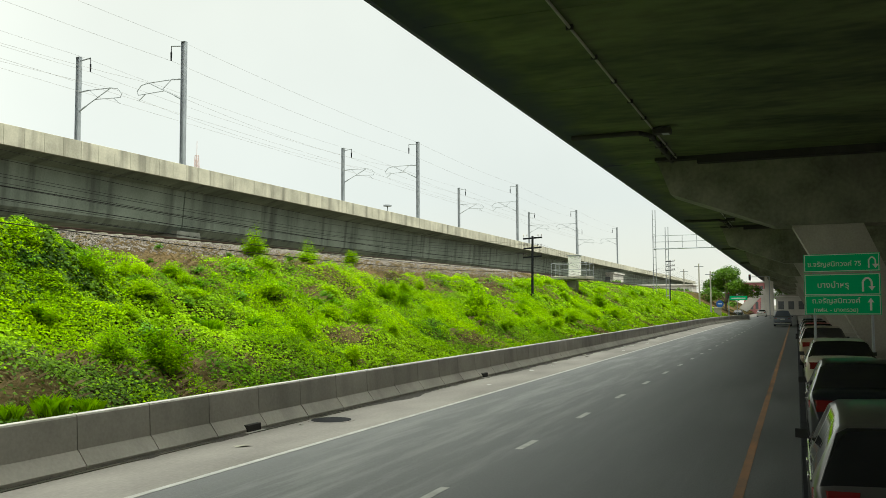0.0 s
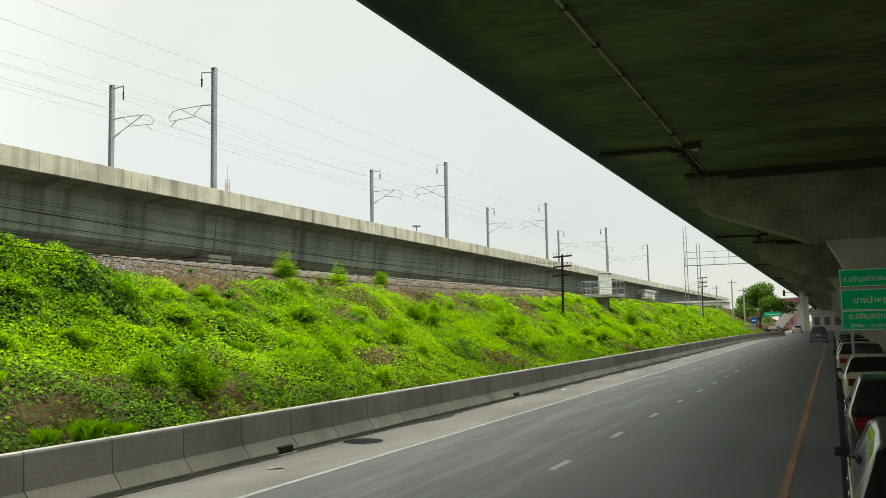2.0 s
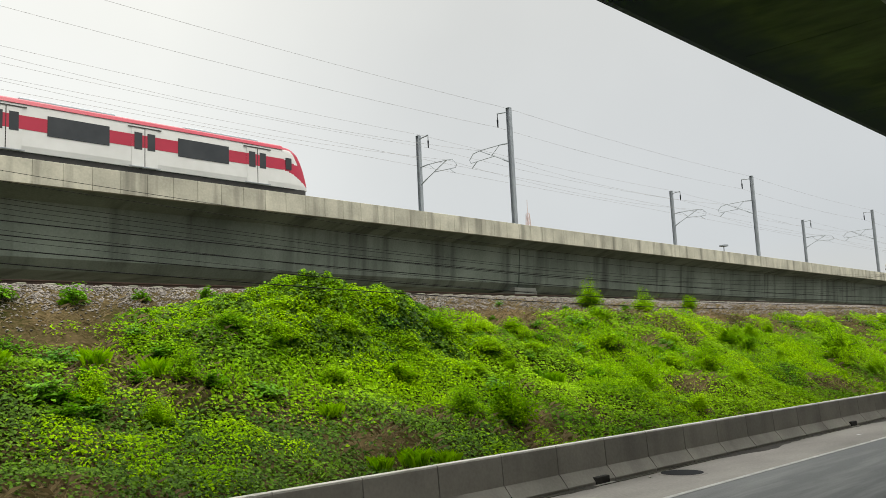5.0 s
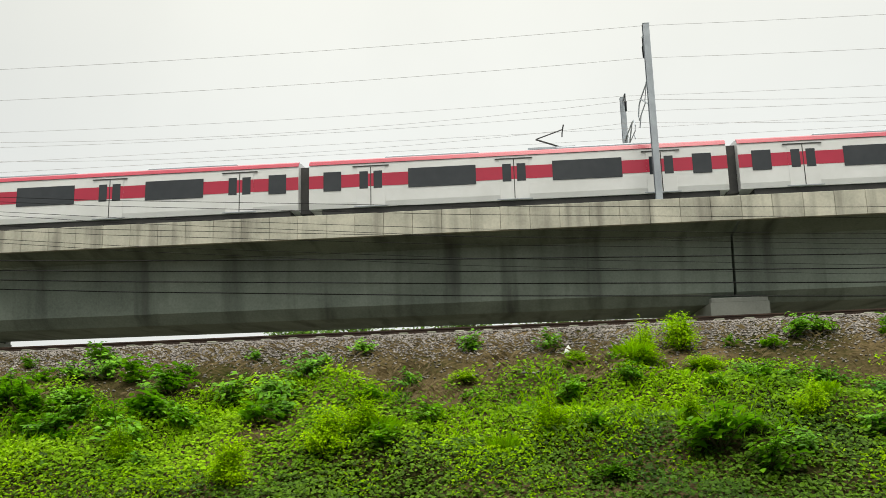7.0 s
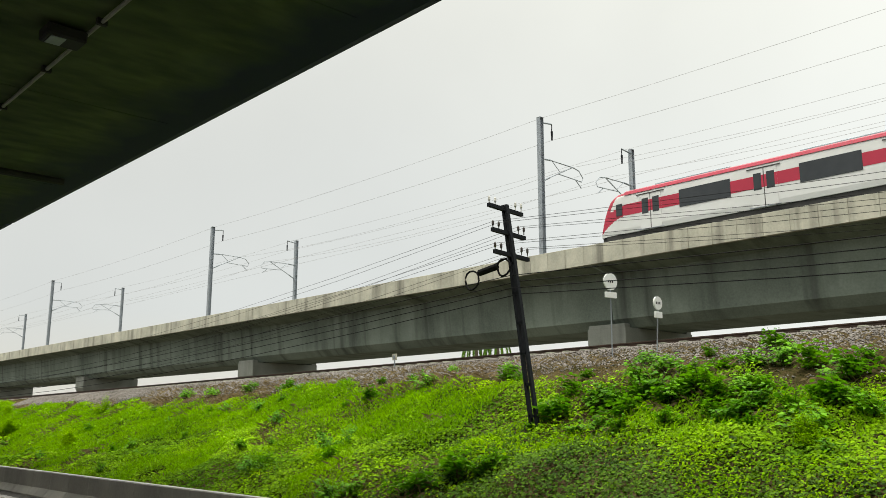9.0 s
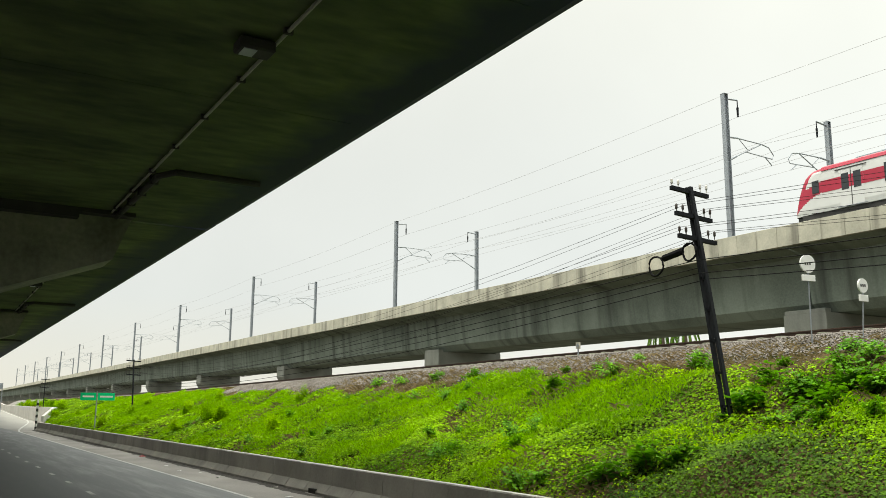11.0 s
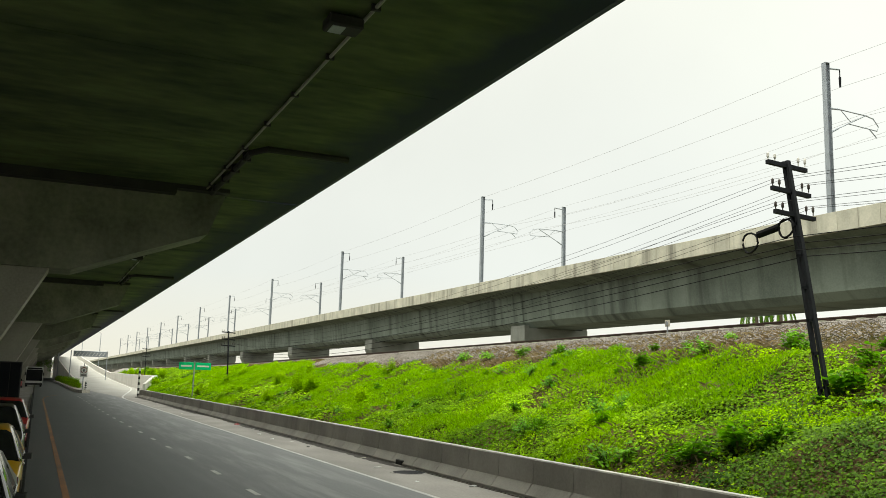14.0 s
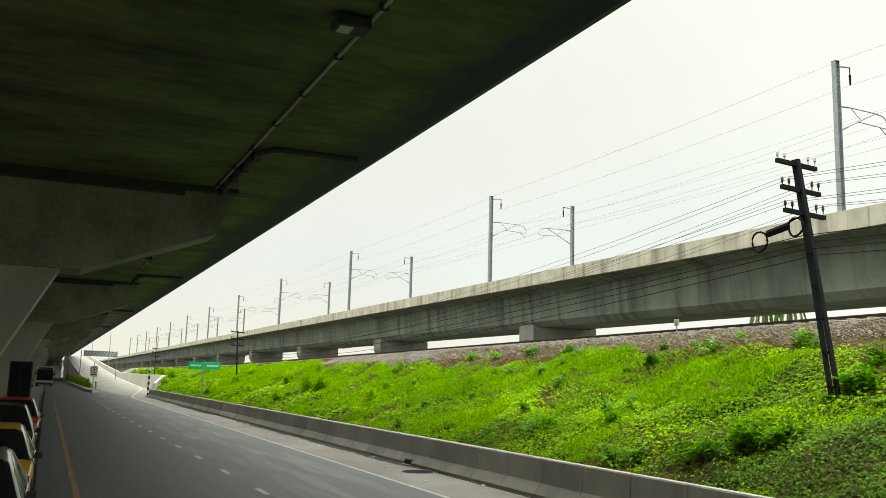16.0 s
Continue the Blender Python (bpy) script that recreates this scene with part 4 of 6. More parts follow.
STATIONS = {  # along the car from its tail: place, roof line, belt line, half width; then side and top of the stretch that follows (g: glass)
    "sedan": [(0.0, 0.62, 0.62, 0.86, "pp"), (0.03, 0.88, 0.84, 0.94, "pp"), (0.12, 1.0, 0.93, 0.97, "pp"), (0.55, 1.03, 0.93, 1.0, "pp"), (0.66, 1.05, 0.93, 1.0, "pg"), (1.16, 1.34, 0.92, 1.0, "pg"), (1.24, 1.385, 0.92, 1.0, "pp"),
              (1.36, 1.405, 0.92, 1.0, "gp"), (2.12, 1.425, 0.915, 1.0, "pp"), (2.22, 1.425, 0.915, 1.0, "gp"), (2.78, 1.40, 0.91, 1.0, "pp"), (2.86, 1.375, 0.91, 1.0, "gg"), (3.38, 1.02, 0.90, 1.0, "pg"), (3.48, 0.95, 0.89, 1.0, "pp"),
              (4.10, 0.85, 0.80, 0.98, "pp"), (4.46, 0.74, 0.70, 0.92, "pp"), (4.58, 0.62, 0.60, 0.84, "pp"), (4.60, 0.48, 0.47, 0.80, "pp")],
    "hatch": [(0.0, 0.62, 0.62, 0.88, "pp"), (0.02, 0.86, 0.84, 0.95, "pp"), (0.07, 0.97, 0.93, 0.98, "pg"), (0.36, 1.36, 0.94, 1.0, "pg"), (0.42, 1.42, 0.94, 1.0, "pp"), (0.62, 1.45, 0.94, 1.0, "gp"), (1.20, 1.475, 0.94, 1.0, "pp"),
              (1.30, 1.48, 0.93, 1.0, "gp"), (2.05, 1.48, 0.93, 1.0, "pp"), (2.15, 1.48, 0.93, 1.0, "gp"), (2.72, 1.45, 0.92, 1.0, "pp"), (2.80, 1.42, 0.92, 1.0, "gg"), (3.36, 1.05, 0.91, 1.0, "pg"), (3.48, 0.97, 0.90, 1.0, "pp"),
              (4.10, 0.87, 0.82, 0.98, "pp"), (4.46, 0.76, 0.72, 0.92, "pp"), (4.58, 0.64, 0.62, 0.84, "pp"), (4.60, 0.48, 0.47, 0.80, "pp")],
    "pickup": [(0.0, 0.92, 0.90, 0.97, "pp"), (0.03, 0.98, 0.96, 1.0, "pp"), (1.62, 0.98, 0.96, 1.0, "pp"), (1.64, 1.02, 0.96, 1.0, "pg"), (1.72, 1.52, 0.96, 1.0, "pp"), (1.86, 1.56, 0.96, 1.0, "gp"), (2.55, 1.58, 0.96, 1.0, "pp"), (2.65, 1.58, 0.95, 1.0, "gp"),
               (3.05, 1.55, 0.95, 1.0, "pp"), (3.12, 1.52, 0.95, 1.0, "gg"), (3.56, 1.12, 0.94, 1.0, "pg"), (3.64, 1.04, 0.93, 1.0, "pp"), (4.25, 0.96, 0.90, 0.99, "pp"), (4.50, 0.84, 0.80, 0.94, "pp"), (4.58, 0.66, 0.64, 0.88, "pp"), (4.60, 0.5, 0.49, 0.84, "pp")]}


def parked_car(x_rear, y_mid, label, col, kind="sedan", L=4.5, W=1.72, H=None, roof_col=None, category="car", group="cars parked by the kerb"):
    """A car facing +X: one smooth shell with glazed stretches, lamps, bumpers, mirrors, wheels."""
    t = thing("parked_car", label, category, group, at=pose(x_rear, y_mid, -0.04))
    m = paint("car_paint", col)
    k, h = L / 4.6, W / 2
    top_h = max(s[1] for s in STATIONS[kind])
    zk = (H or top_h) / top_h
    rings = []
    for x, zr, zb, ww, _ in STATIONS[kind]:
        x, zr, zb, w = x * k, zr * zk, zb * zk, h * ww
        wr = w * 0.95 - 0.40 * max(zr - zb - 0.05, 0)
        half = [(w * 0.90, 0.24), (w * 0.985, 0.36), (w, min(0.60, zb - 0.03)), (w * 0.985, zb), (wr, zr - 0.05 * min(1, (zr - zb) * 8)), (wr * 0.86, zr), (0.0, zr + 0.02)]
        half = [(a, max(z, 0.24)) for a, z in half]
        rings.append([(x, a, z) for a, z in half] + [(x, -a, z) for a, z in half[-2::-1]])
    body = part("body_shell", Geo().loft(rings), m, t, "painted body shell with dark glazing", smooth=True)
    body.data.materials.append(CAR_GLASS)
    segs = [s[4] for s in STATIONS[kind]]
    xs_ = [s[0] * k for s in STATIONS[kind]]
    for poly in body.data.polygons:
        c = poly.center
        i = max(j for j in range(len(xs_)) if xs_[j] <= c.x + 1e-4)
        zr, zb = STATIONS[kind][i][1] * zk, STATIONS[kind][i][2] * zk
        side, top = segs[i]
        if abs(poly.normal.x) > 0.98 or c.z < zb - 0.04 and abs(c.y) > h * 0.9:
            continue
        is_side = abs(c.y) > h * 0.62 and abs(poly.normal.y) > 0.55
        if is_side and side == "g" or (not is_side and top == "g"):
            poly.material_index = 1
    b = 0.91 * zk
    for s in (-1, 1):
        a0 = [q for q in STATIONS[kind] if q[4][0] == "g"]
        x0, x1 = a0[0][0] * k - 0.1, 3.38 * k
        part("window_trim", Geo().tube([(x0, s * h * 0.992, b + 0.01), (x1, s * h * 0.985, b)], 0.012, 4), CHROME, t)
        part("rub_strip", Geo().box(0.95, L - 0.95, s * (h + 0.002) - 0.012, s * (h + 0.002) + 0.012, 0.50, 0.55), PLASTIC, t)
        for hx in (L * 0.33, L * 0.53):
            part("door_handle", Geo().box(hx - 0.09, hx + 0.09, s * h - 0.02, s * h + 0.02, b - 0.13, b - 0.09, 0.008), CHROME, t)
        mx = 3.18 * k
        part("mirror", Geo().hull([(mx + dx, s * (h * 0.97 + dy), b + dz) for dx, dy, dz in ((-0.05, 0.0, 0.02), (0.05, 0.0, 0.03), (-0.05, 0.15, 0.03), (0.04, 0.14, 0.04), (-0.05, 0.03, 0.13), (0.03, 0.03, 0.12), (-0.05, 0.15, 0.13), (0.02, 0.13, 0.11))]), PLASTIC, t)
        part("tail_lamp", Geo().hull([(dx, s * dy, b + dz) for dx, dy, dz in ((-0.01, h - 0.12, -0.15), (-0.01, h - 0.34, -0.13), (0.02, h - 0.12, 0.02), (0.02, h - 0.36, 0.02), (0.26, h - 0.004, -0.11), (0.26, h - 0.004, 0.0), (0.2, h - 0.4, -0.06))]), LAMP_RED, t, "red tail lamp")
        part("head_lamp", Geo().hull([(L + dx, s * dy, b + dz) for dx, dy, dz in ((-0.02, h - 0.2, -0.36), (-0.0, h - 0.5, -0.36), (-0.08, h - 0.16, -0.24), (-0.06, h - 0.5, -0.25), (-0.42, h - 0.03, -0.16), (-0.38, h - 0.03, -0.28))]), LAMP_CLEAR, t, "clear head lamp")
        for wx in (0.84 * k, L - 0.86 * k):
            w = part("tyre", wheel_tyre, None, t)
            w.location = (wx, s * (h - 0.10), 0.31)
            part("rim", wheel_rim, None, w)
            part("wheel_arch", Geo().tube([(wx, s * (h - 0.16), 0.34), (wx, s * (h + 0.004), 0.34)], 0.36, 18), PLASTIC, t)
    part("rear_bumper", Geo().box(-0.05, 0.2, -h + 0.06, h - 0.06, 0.28, 0.50, 0.06), CHROME if kind == "pickup" else m, t)
    part("front_bumper", Geo().box(L - 0.2, L + 0.05, -h + 0.08, h - 0.08, 0.22, 0.44, 0.06), m, t)
    part("grille", Geo().box(L - 0.06, L + 0.012, -0.4, 0.4, 0.50, 0.62, 0.01), PLASTIC, t)
    pl = part("number_plate", Geo().box(-0.035, -0.012, -0.20, 0.20, b - 0.24, b - 0.12, 0.004), SIGN_WHITE, t, "white number plate")
    bars = Geo()
    for j in range(5):
        bars.box(-0.039, -0.035, -0.15 + 0.06 * j, -0.11 + 0.06 * j, b - 0.21, b - 0.15)
    part("plate_bar", bars, PLASTIC, pl)
    part("boot_badge", Geo().tube([(0.0, 0, b - 0.06), (0.05, 0, b - 0.05)], 0.035, 10), CHROME, t)
    if kind == "hatch":
        part("rear_wiper", Geo().tube([(0.08 * k, 0.0, 1.0 * zk), (0.30 * k, 0.1, 1.30 * zk)], 0.012, 4), GALV, t)
    if kind == "pickup":
        part("load_bed", Geo().box(0.1, 1.55 * k, -h + 0.12, h - 0.12, 0.97 * zk, 1.03 * zk), PLASTIC, t)
    if roof_col:
        part("roof_sign", Geo().box(1.9 * k, 2.2 * k, -0.3, 0.3, 1.43 * zk, 1.55 * zk, 0.03), paint("roof_sign_paint", roof_col), t)
    return t


parked_car(7.75, -0.93, "silver-grey hatchback with a dark rear window", (0.075, 0.073, 0.072), "hatch", L=4.3, H=1.40)
parked_car(14.3, -0.98, "black saloon car with red tail lamps", (0.012, 0.014, 0.022), L=4.6, H=1.45)
parked_car(23.4, -1.02, "pale cream saloon car with a dark rear window", (0.46, 0.43, 0.33), L=4.6, H=1.47)
parked_car(34.6, -0.92, "beige old saloon car parked by the sign", (0.36, 0.29, 0.20), L=4.5, H=1.54)
parked_car(40.5, -0.92, "dark grey saloon car under the flyover", (0.05, 0.05, 0.055), L=4.5)
parked_car(47.5, -1.0, "red and white small saloon car", (0.35, 0.05, 0.05), L=4.3)
parked_car(55.5, -1.0, "dark green saloon car under the flyover", (0.02, 0.045, 0.04), L=4.4)
parked_car(63.0, -1.0, "teal hatchback parked under the flyover", (0.04, 0.14, 0.14), "hatch", L=4.2, H=1.45)
parked_car(99.5, 1.4, "grey-blue pickup standing on the carriageway", (0.09, 0.105, 0.14), "pickup", L=5.0, W=1.8, H=1.72, category="pickup", group="vehicles on the road")
parked_car(-14.1, -0.95, "grey old saloon car with chrome window trim", (0.20, 0.20, 0.19), L=4.4)
parked_car(-19.0, -0.92, "yellow and green taxi saloon car", (0.62, 0.36, 0.02), L=4.4, H=1.47)
parked_car(-26.2, -0.97, "black pickup with tinted windscreen", (0.018, 0.018, 0.02), "pickup", L=4.9, H=1.6)
parked_car(-32.9, -0.92, "bright red hatchback parked under the flyover", (0.45, 0.02, 0.025), "hatch", L=4.3, H=1.52)
parked_car(-108.0, -3.3, "dark saloon car far under the flyover", (0.04, 0.04, 0.05), L=4.4)
parked_car(-141.0, -2.5, "small red hatchback far down the road", (0.40, 0.03, 0.04), "hatch", L=4.0)
parked_car(176.0, 6.2, "white saloon car waiting at the junction", (0.62, 0.62, 0.60), group="vehicles on the road")
parked_car(172.0, 10.2, "dark green saloon car at the junction", (0.03, 0.07, 0.06), group="vehicles on the road")

bus = thing("parked_bus", "white coach with a dark windscreen under the flyover", "bus", at=pose(-146, -0.2, -0.02))
part("body", Geo().hull([(x, s * 1.2, z) for x, z in ((-10.5, 0.35), (-10.5, 2.9), (-0.15, 0.35), (0.0, 0.9), (-0.35, 2.9)) for s in (-1, 1)] + [(x, s * 1.05, 3.05) for x in (-10.3, -0.7) for s in (-1, 1)]), TRAIN_W, bus, "white coach body")
part("windscreen", Geo().hull([(x + 0.015, s * 1.12, z) for x, z in ((0.0, 0.92), (-0.28, 2.6), (-0.12, 0.92), (-0.38, 2.6)) for s in (-1, 1)]), CAR_GLASS, bus)
part("headboard", Geo().hull([(x + 0.015, s * 1.0, z) for x, z in ((-0.28, 2.66), (-0.34, 2.88), (-0.4, 2.66), (-0.44, 2.88)) for s in (-1, 1)]), CAR_GLASS, bus)
for k in range(5):
    part("side_window", Geo().box(-9.8 + 1.85 * k, -8.1 + 1.85 * k, 1.195, 1.212, 1.5, 2.5, 0.004), CAR_GLASS, bus)
for s in (-1, 1):
    part("head_lamp", Geo().tube([(-0.1, s * 0.9, 0.7), (0.03, s * 0.9, 0.7)], 0.12, 10), LAMP_CLEAR, bus)
    part("mirror", Geo().box(0.05, 0.2, s * 1.25 - 0.1, s * 1.25 + 0.1, 1.7, 2.2, 0.03), PLASTIC, bus)
    for wx in (-2.0, -8.0):
        w = part("tyre", Geo().tube([(wx, s * 1.0 - 0.13, 0.48), (wx, s * 1.0 + 0.13, 0.48)], 0.48, 18), RUBBER, bus)
        part("rim", Geo().tube([(wx, s * 1.0 - 0.14, 0.48), (wx, s * 1.0 + 0.14, 0.48)], 0.25, 12), GALV, w)
part("bumper", Geo().box(-0.2, 0.08, -1.18, 1.18, 0.3, 0.6, 0.05), PLASTIC, bus)

cabinet = thing("control_cabinet", "dark tall control cabinet beside the pier", "cabinet", at=pose(-40.0, -0.64, -0.04))
part("body", Geo().box(-0.3, 0.3, -0.75, 0.1, 1.0, 2.75, 0.02), BLACK_M, cabinet)
part("door", Geo().box(0.3, 0.315, -0.70, -0.34, 1.05, 2.7, 0.004), STEEL_DARK, cabinet)
part("door", Geo().box(0.3, 0.315, -0.31, 0.05, 1.05, 2.7, 0.004), STEEL_DARK, cabinet)
for y in (-0.6, -0.05):
    part("leg", Geo().box(-0.06, 0.06, y - 0.05, y + 0.05, 0.0, 1.0), GALV, cabinet)

# far end of the road towards +X ------------------------------------------------
gan = thing("road_gantry", "grey steel lattice gantry reaching over the road edge", "gantry", at=pose(115, 0, 0))
for y in (16.95, 15.35):
    for dy in (-0.18, 0.18):
        part("leg", Geo().tube([(0, y + dy, 2.0), (0, y + dy, 14.8 if y > 16 else 12.5)], 0.05, 5), GALV, gan)
    for k in range(12 if y > 16 else 9):
        part("lacing", Geo().tube([(0, y - 0.18, 2.6 + k), (0, y + 0.18, 2.6 + k)], 0.03, 4), GALV, gan)
for z in (9.7, 11.4, 10.6):
    part("boom", Geo().tube([(0, 17.0, z), (0, 7.2, z)], 0.09 if z < 10 else 0.05, 6), GALV, gan)
for k in range(6):
    part("strut", Geo().tube([(0, 17.0 - 1.8 * k, 9.7), (0, 17.0 - 1.8 * k, 11.4)], 0.035, 5), GALV, gan)

FAR_WHITE = surface("distant_white_render", (0.62, 0.60, 0.56), (0.50, 0.48, 0.45), fine=3, broad=0.2, bump=0.05, streak=0.2)
# Glass and red cladding are lightened: far haze is mixed into their colours.
HAZED_GLASS = surface("hazed_window_glass", (0.16, 0.17, 0.18), (0.10, 0.11, 0.12), rough=0.2, fine=2, broad=0.3, bump=0)
HAZED_RED = surface("hazed_red_cladding", (0.58, 0.24, 0.25), (0.48, 0.18, 0.19), fine=3, broad=0.2, bump=0.05)


def block(x, y0, y1, h, d, wall, floors, cols, label, roof=None):
    """A plain far building with its own window openings as recessed panes."""
    b = thing("building", label, "building", "distant buildings", at=pose(x, 0, -0.2))
    part("wall", Geo().box(0, d, y0, y1, 0, h), wall, b)
    part("roof", Geo().box(-0.3, d + 0.3, y0 - 0.3, y1 + 0.3, h, h + 0.35, 0.05), roof or wall, b)
    w = (y1 - y0) / cols
    for f in range(floors):
        for c in range(cols):
            z = (f + 0.35) * h / floors
            win = part("window", Geo().box(-0.06, 0.05, y0 + w * (c + 0.22), y0 + w * (c + 0.78), z, z + h / floors * 0.45, 0.01), HAZED_GLASS, b)
            part("sill", Geo().box(-0.15, 0.0, y0 + w * (c + 0.18), y0 + w * (c + 0.82), z - 0.12, z - 0.02), FAR_WHITE, win)
    return b


block(240, 7.6, 12.6, 8.2, 10, HAZED_RED, 2, 4, "red-clad two-storey building at the junction", FAR_WHITE)
block(205, 22, 34, 7.0, 10, FAR_WHITE, 2, 4, "pale two-storey house behind the bank")
block(190, 37, 52, 9.5, 12, FAR_WHITE, 3, 5, "pale apartment building beyond the viaduct")
block(214, -2.2, 4.3, 4.1, 9, FAR_WHITE, 1, 3, "low pale shop building under the flyover")
fc = thing("square_column", "pale square concrete column at the junction", "column", at=pose(200, 5.3, -0.2))
part("shaft", Geo().box(-0.8, 0.8, -0.85, 0.85, 0.3, 8.7, 0.04), FAR_WHITE, fc)
part("base", Geo().box(-1.1, 1.1, -1.15, 1.15, 0, 0.3, 0.03), PIER_M, fc)
solo("wall_west", Geo().box(-360.4, -360, -19.3, 5.0, -0.2, 8.4), PIER_M, "plain grey wall closing the road far under the flyover", "wall", kind="structure")
solo("wall_east", Geo().box(300, 300.4, -24.0, 5.0, -0.2, 5.5), PIER_M, "plain grey boundary wall closing the road beyond the junction", "wall", kind="structure")
st = thing("footbridge_stair", "white enclosed footbridge stair sloping down to the junction", "stair", at=pose(215, 0, -0.2))
part("flight", Geo().prism([(12.6, 0.0), (12.6, 0.6), (8.4, 5.2), (6.6, 5.2), (6.6, 4.2), (7.8, 4.2), (11.4, 0.0)], 0, 2.2), FAR_WHITE, st)
part("parapet", Geo().prism([(12.6, 0.6), (12.6, 1.6), (8.4, 6.2), (6.6, 6.2), (6.6, 5.2), (8.4, 5.2)], 0, 0.15), FAR_WHITE, st)
part("column", Geo().box(0.4, 1.8, 6.7, 7.6, 0, 4.2), FAR_WHITE, st)


def signal_head(x, y, z, label, pole_y=0.0):
    t = thing("traffic_light", label, "traffic light", "junction signals", at=pose(x, y, 0))
    part("head", Geo().box(-0.15, 0.15, -0.18, 0.18, z - 0.5, z + 0.5, 0.03), BLACK_M, t)
    for k, c in enumerate((LAMP_RED, BLACK_M, BLACK_M)):
        part("lens", Geo().tube([(-0.15, 0, z + 0.32 - 0.32 * k), (-0.18, 0, z + 0.32 - 0.32 * k)], 0.11, 12), c, t)
    part("pole", Geo().tube([(0.2, pole_y, -0.1), (0.2, pole_y, z + 0.6)], 0.08, 6), GALV, t)
    if pole_y:
        part("arm", Geo().tube([(0.2, pole_y, z + 0.1), (0.2, 0.1, z + 0.1)], 0.05, 6), GALV, t)


signal_head(150, 10.3, 3.9, "dark traffic light on a post by the junction")
signal_head(152, 7.0, 6.85, "dark traffic light hung from an arm above the road", -3.0)
bs = thing("turn_sign", "round blue direction sign on a slim post", "road sign", at=pose(140, 10.9, 0))
part("post", Geo().tube([(0, 0, -0.1), (0, 0, 2.9)], 0.04, 6), GALV, bs)
part("plate", Geo().tube([(-0.06, 0, 2.5), (-0.03, 0, 2.5)], 0.55, 20), surface("sign_blue_sheet", (0.01, 0.10, 0.42), (0.01, 0.08, 0.36), rough=0.45, fine=5, broad=1, bump=0), bs)
part("arrow", Geo().box(-0.075, -0.062, -0.3, 0.3, 2.44, 2.56), SIGN_WHITE, bs)
gs = thing("street_sign", "small green street sign on a post", "road sign", at=pose(151, 9.0, 0))
part("post", Geo().tube([(0, 0, -0.1), (0, 0, 3.9)], 0.05, 6), GALV, gs)
part("plate", Geo().box(-0.07, -0.03, -1.6, 1.2, 3.1, 3.8, 0.01), SIGN_GREEN, gs)
part("lettering_bar", Geo().box(-0.085, -0.075, -1.3, 0.9, 3.35, 3.5), SIGN_WHITE, gs)
for x, y, h in ((140, 13.9, 9.0), (133, 11.6, 7.5), (160, 18.5, 9.0)):
    lp = thing("concrete_pole", "slim grey concrete service pole by the road", "pole", "service poles", at=pose(x, y, -0.2))
    part("shaft", Geo().tube([(0, 0, 0), (0, 0, h)], [0.14, 0.09], 8), PIER_M, lp)
    part("crossarm", Geo().box(-0.05, 0.05, -0.7, 0.7, h - 0.5, h - 0.4), GALV, lp)
pst = thing("gate_post", "pale concrete gate post at the end of the barrier", "post", at=pose(137, 11.0, -0.2))
part("shaft", Geo().box(-0.4, 0.4, -0.5, 0.5, 0, 2.0, 0.03), PIER_M, pst)
part("cap", Geo().box(-0.5, 0.5, -0.6, 0.6, 2.0, 2.15, 0.02), PIER_M, pst)

# far end of the road towards -X: ramp, island and signs ---------------------------
RAMP_M = surface("pale_ramp_concrete", (0.36, 0.35, 0.325), (0.25, 0.245, 0.225), fine=12, broad=0.3, bump=0.1)
RAMP_X, RAMP_Z = [-330, -300, -230, -190, -150, -120, -98], [7.6, 6.4, 3.2, 1.5, 0.25, 0.006, 0.006]
RAMP_L, RAMP_R = [5.4, 5.5, 5.9, 6.2, 6.4, 6.6, 7.73], [12.0, 12.2, 12.8, 13.4, 14.2, 14.5, 10.25]


def ramp_at(x):
    return float(np.interp(x, RAMP_X, RAMP_Z)), float(np.interp(x, RAMP_X, RAMP_L)), float(np.interp(x, RAMP_X, RAMP_R))


rings = []
for x in list(range(-330, -100, 6)) + [-98]:
    z, ya, yb = ramp_at(x)
    rings.append([(x, ya, -0.25), (x, ya, z), (x, yb, z), (x, yb, -0.25)])
ramp = solo("ramp", Geo().loft(rings), RAMP_M, "pale concrete slip ramp climbing beside the bank", "ramp", kind="structure")


def rising_wall(xs, side, h, thick, out):
    """A parapet that follows the ramp's edge; side 1: left edge, 2: right edge."""
    rows = []
    for x in xs:
        e = ramp_at(x)
        y, top = e[side] + out, e[0] + float(np.interp(x, *h))
        rows.append([(x, y, -0.3), (x, y, top - 0.03), (x, y + 0.04, top), (x, y + thick - 0.04, top), (x, y + thick, top - 0.03), (x, y + thick, -0.3)])
    return Geo().loft(rows)


wl = thing("ramp_wall", "white concrete parapet walls along the ramp", "wall", kind="structure")
for k in range(14):
    x0 = -99.5 - 16 * k
    part("panel", rising_wall([x0 - 15.96, x0 - 12, x0 - 8, x0 - 4, x0], 2, ([-330, -190, -150, -112, -99], [1.0, 1.05, 2.0, 2.25, 1.3]), 0.28, 0.03), FAR_WHITE, wl)
    if x0 < -160:
        part("panel", rising_wall([x0 - 15.96, x0 - 8, x0], 1, ([-330, -164], [1.0, 0.6]), 0.28, -0.31), FAR_WHITE, wl)


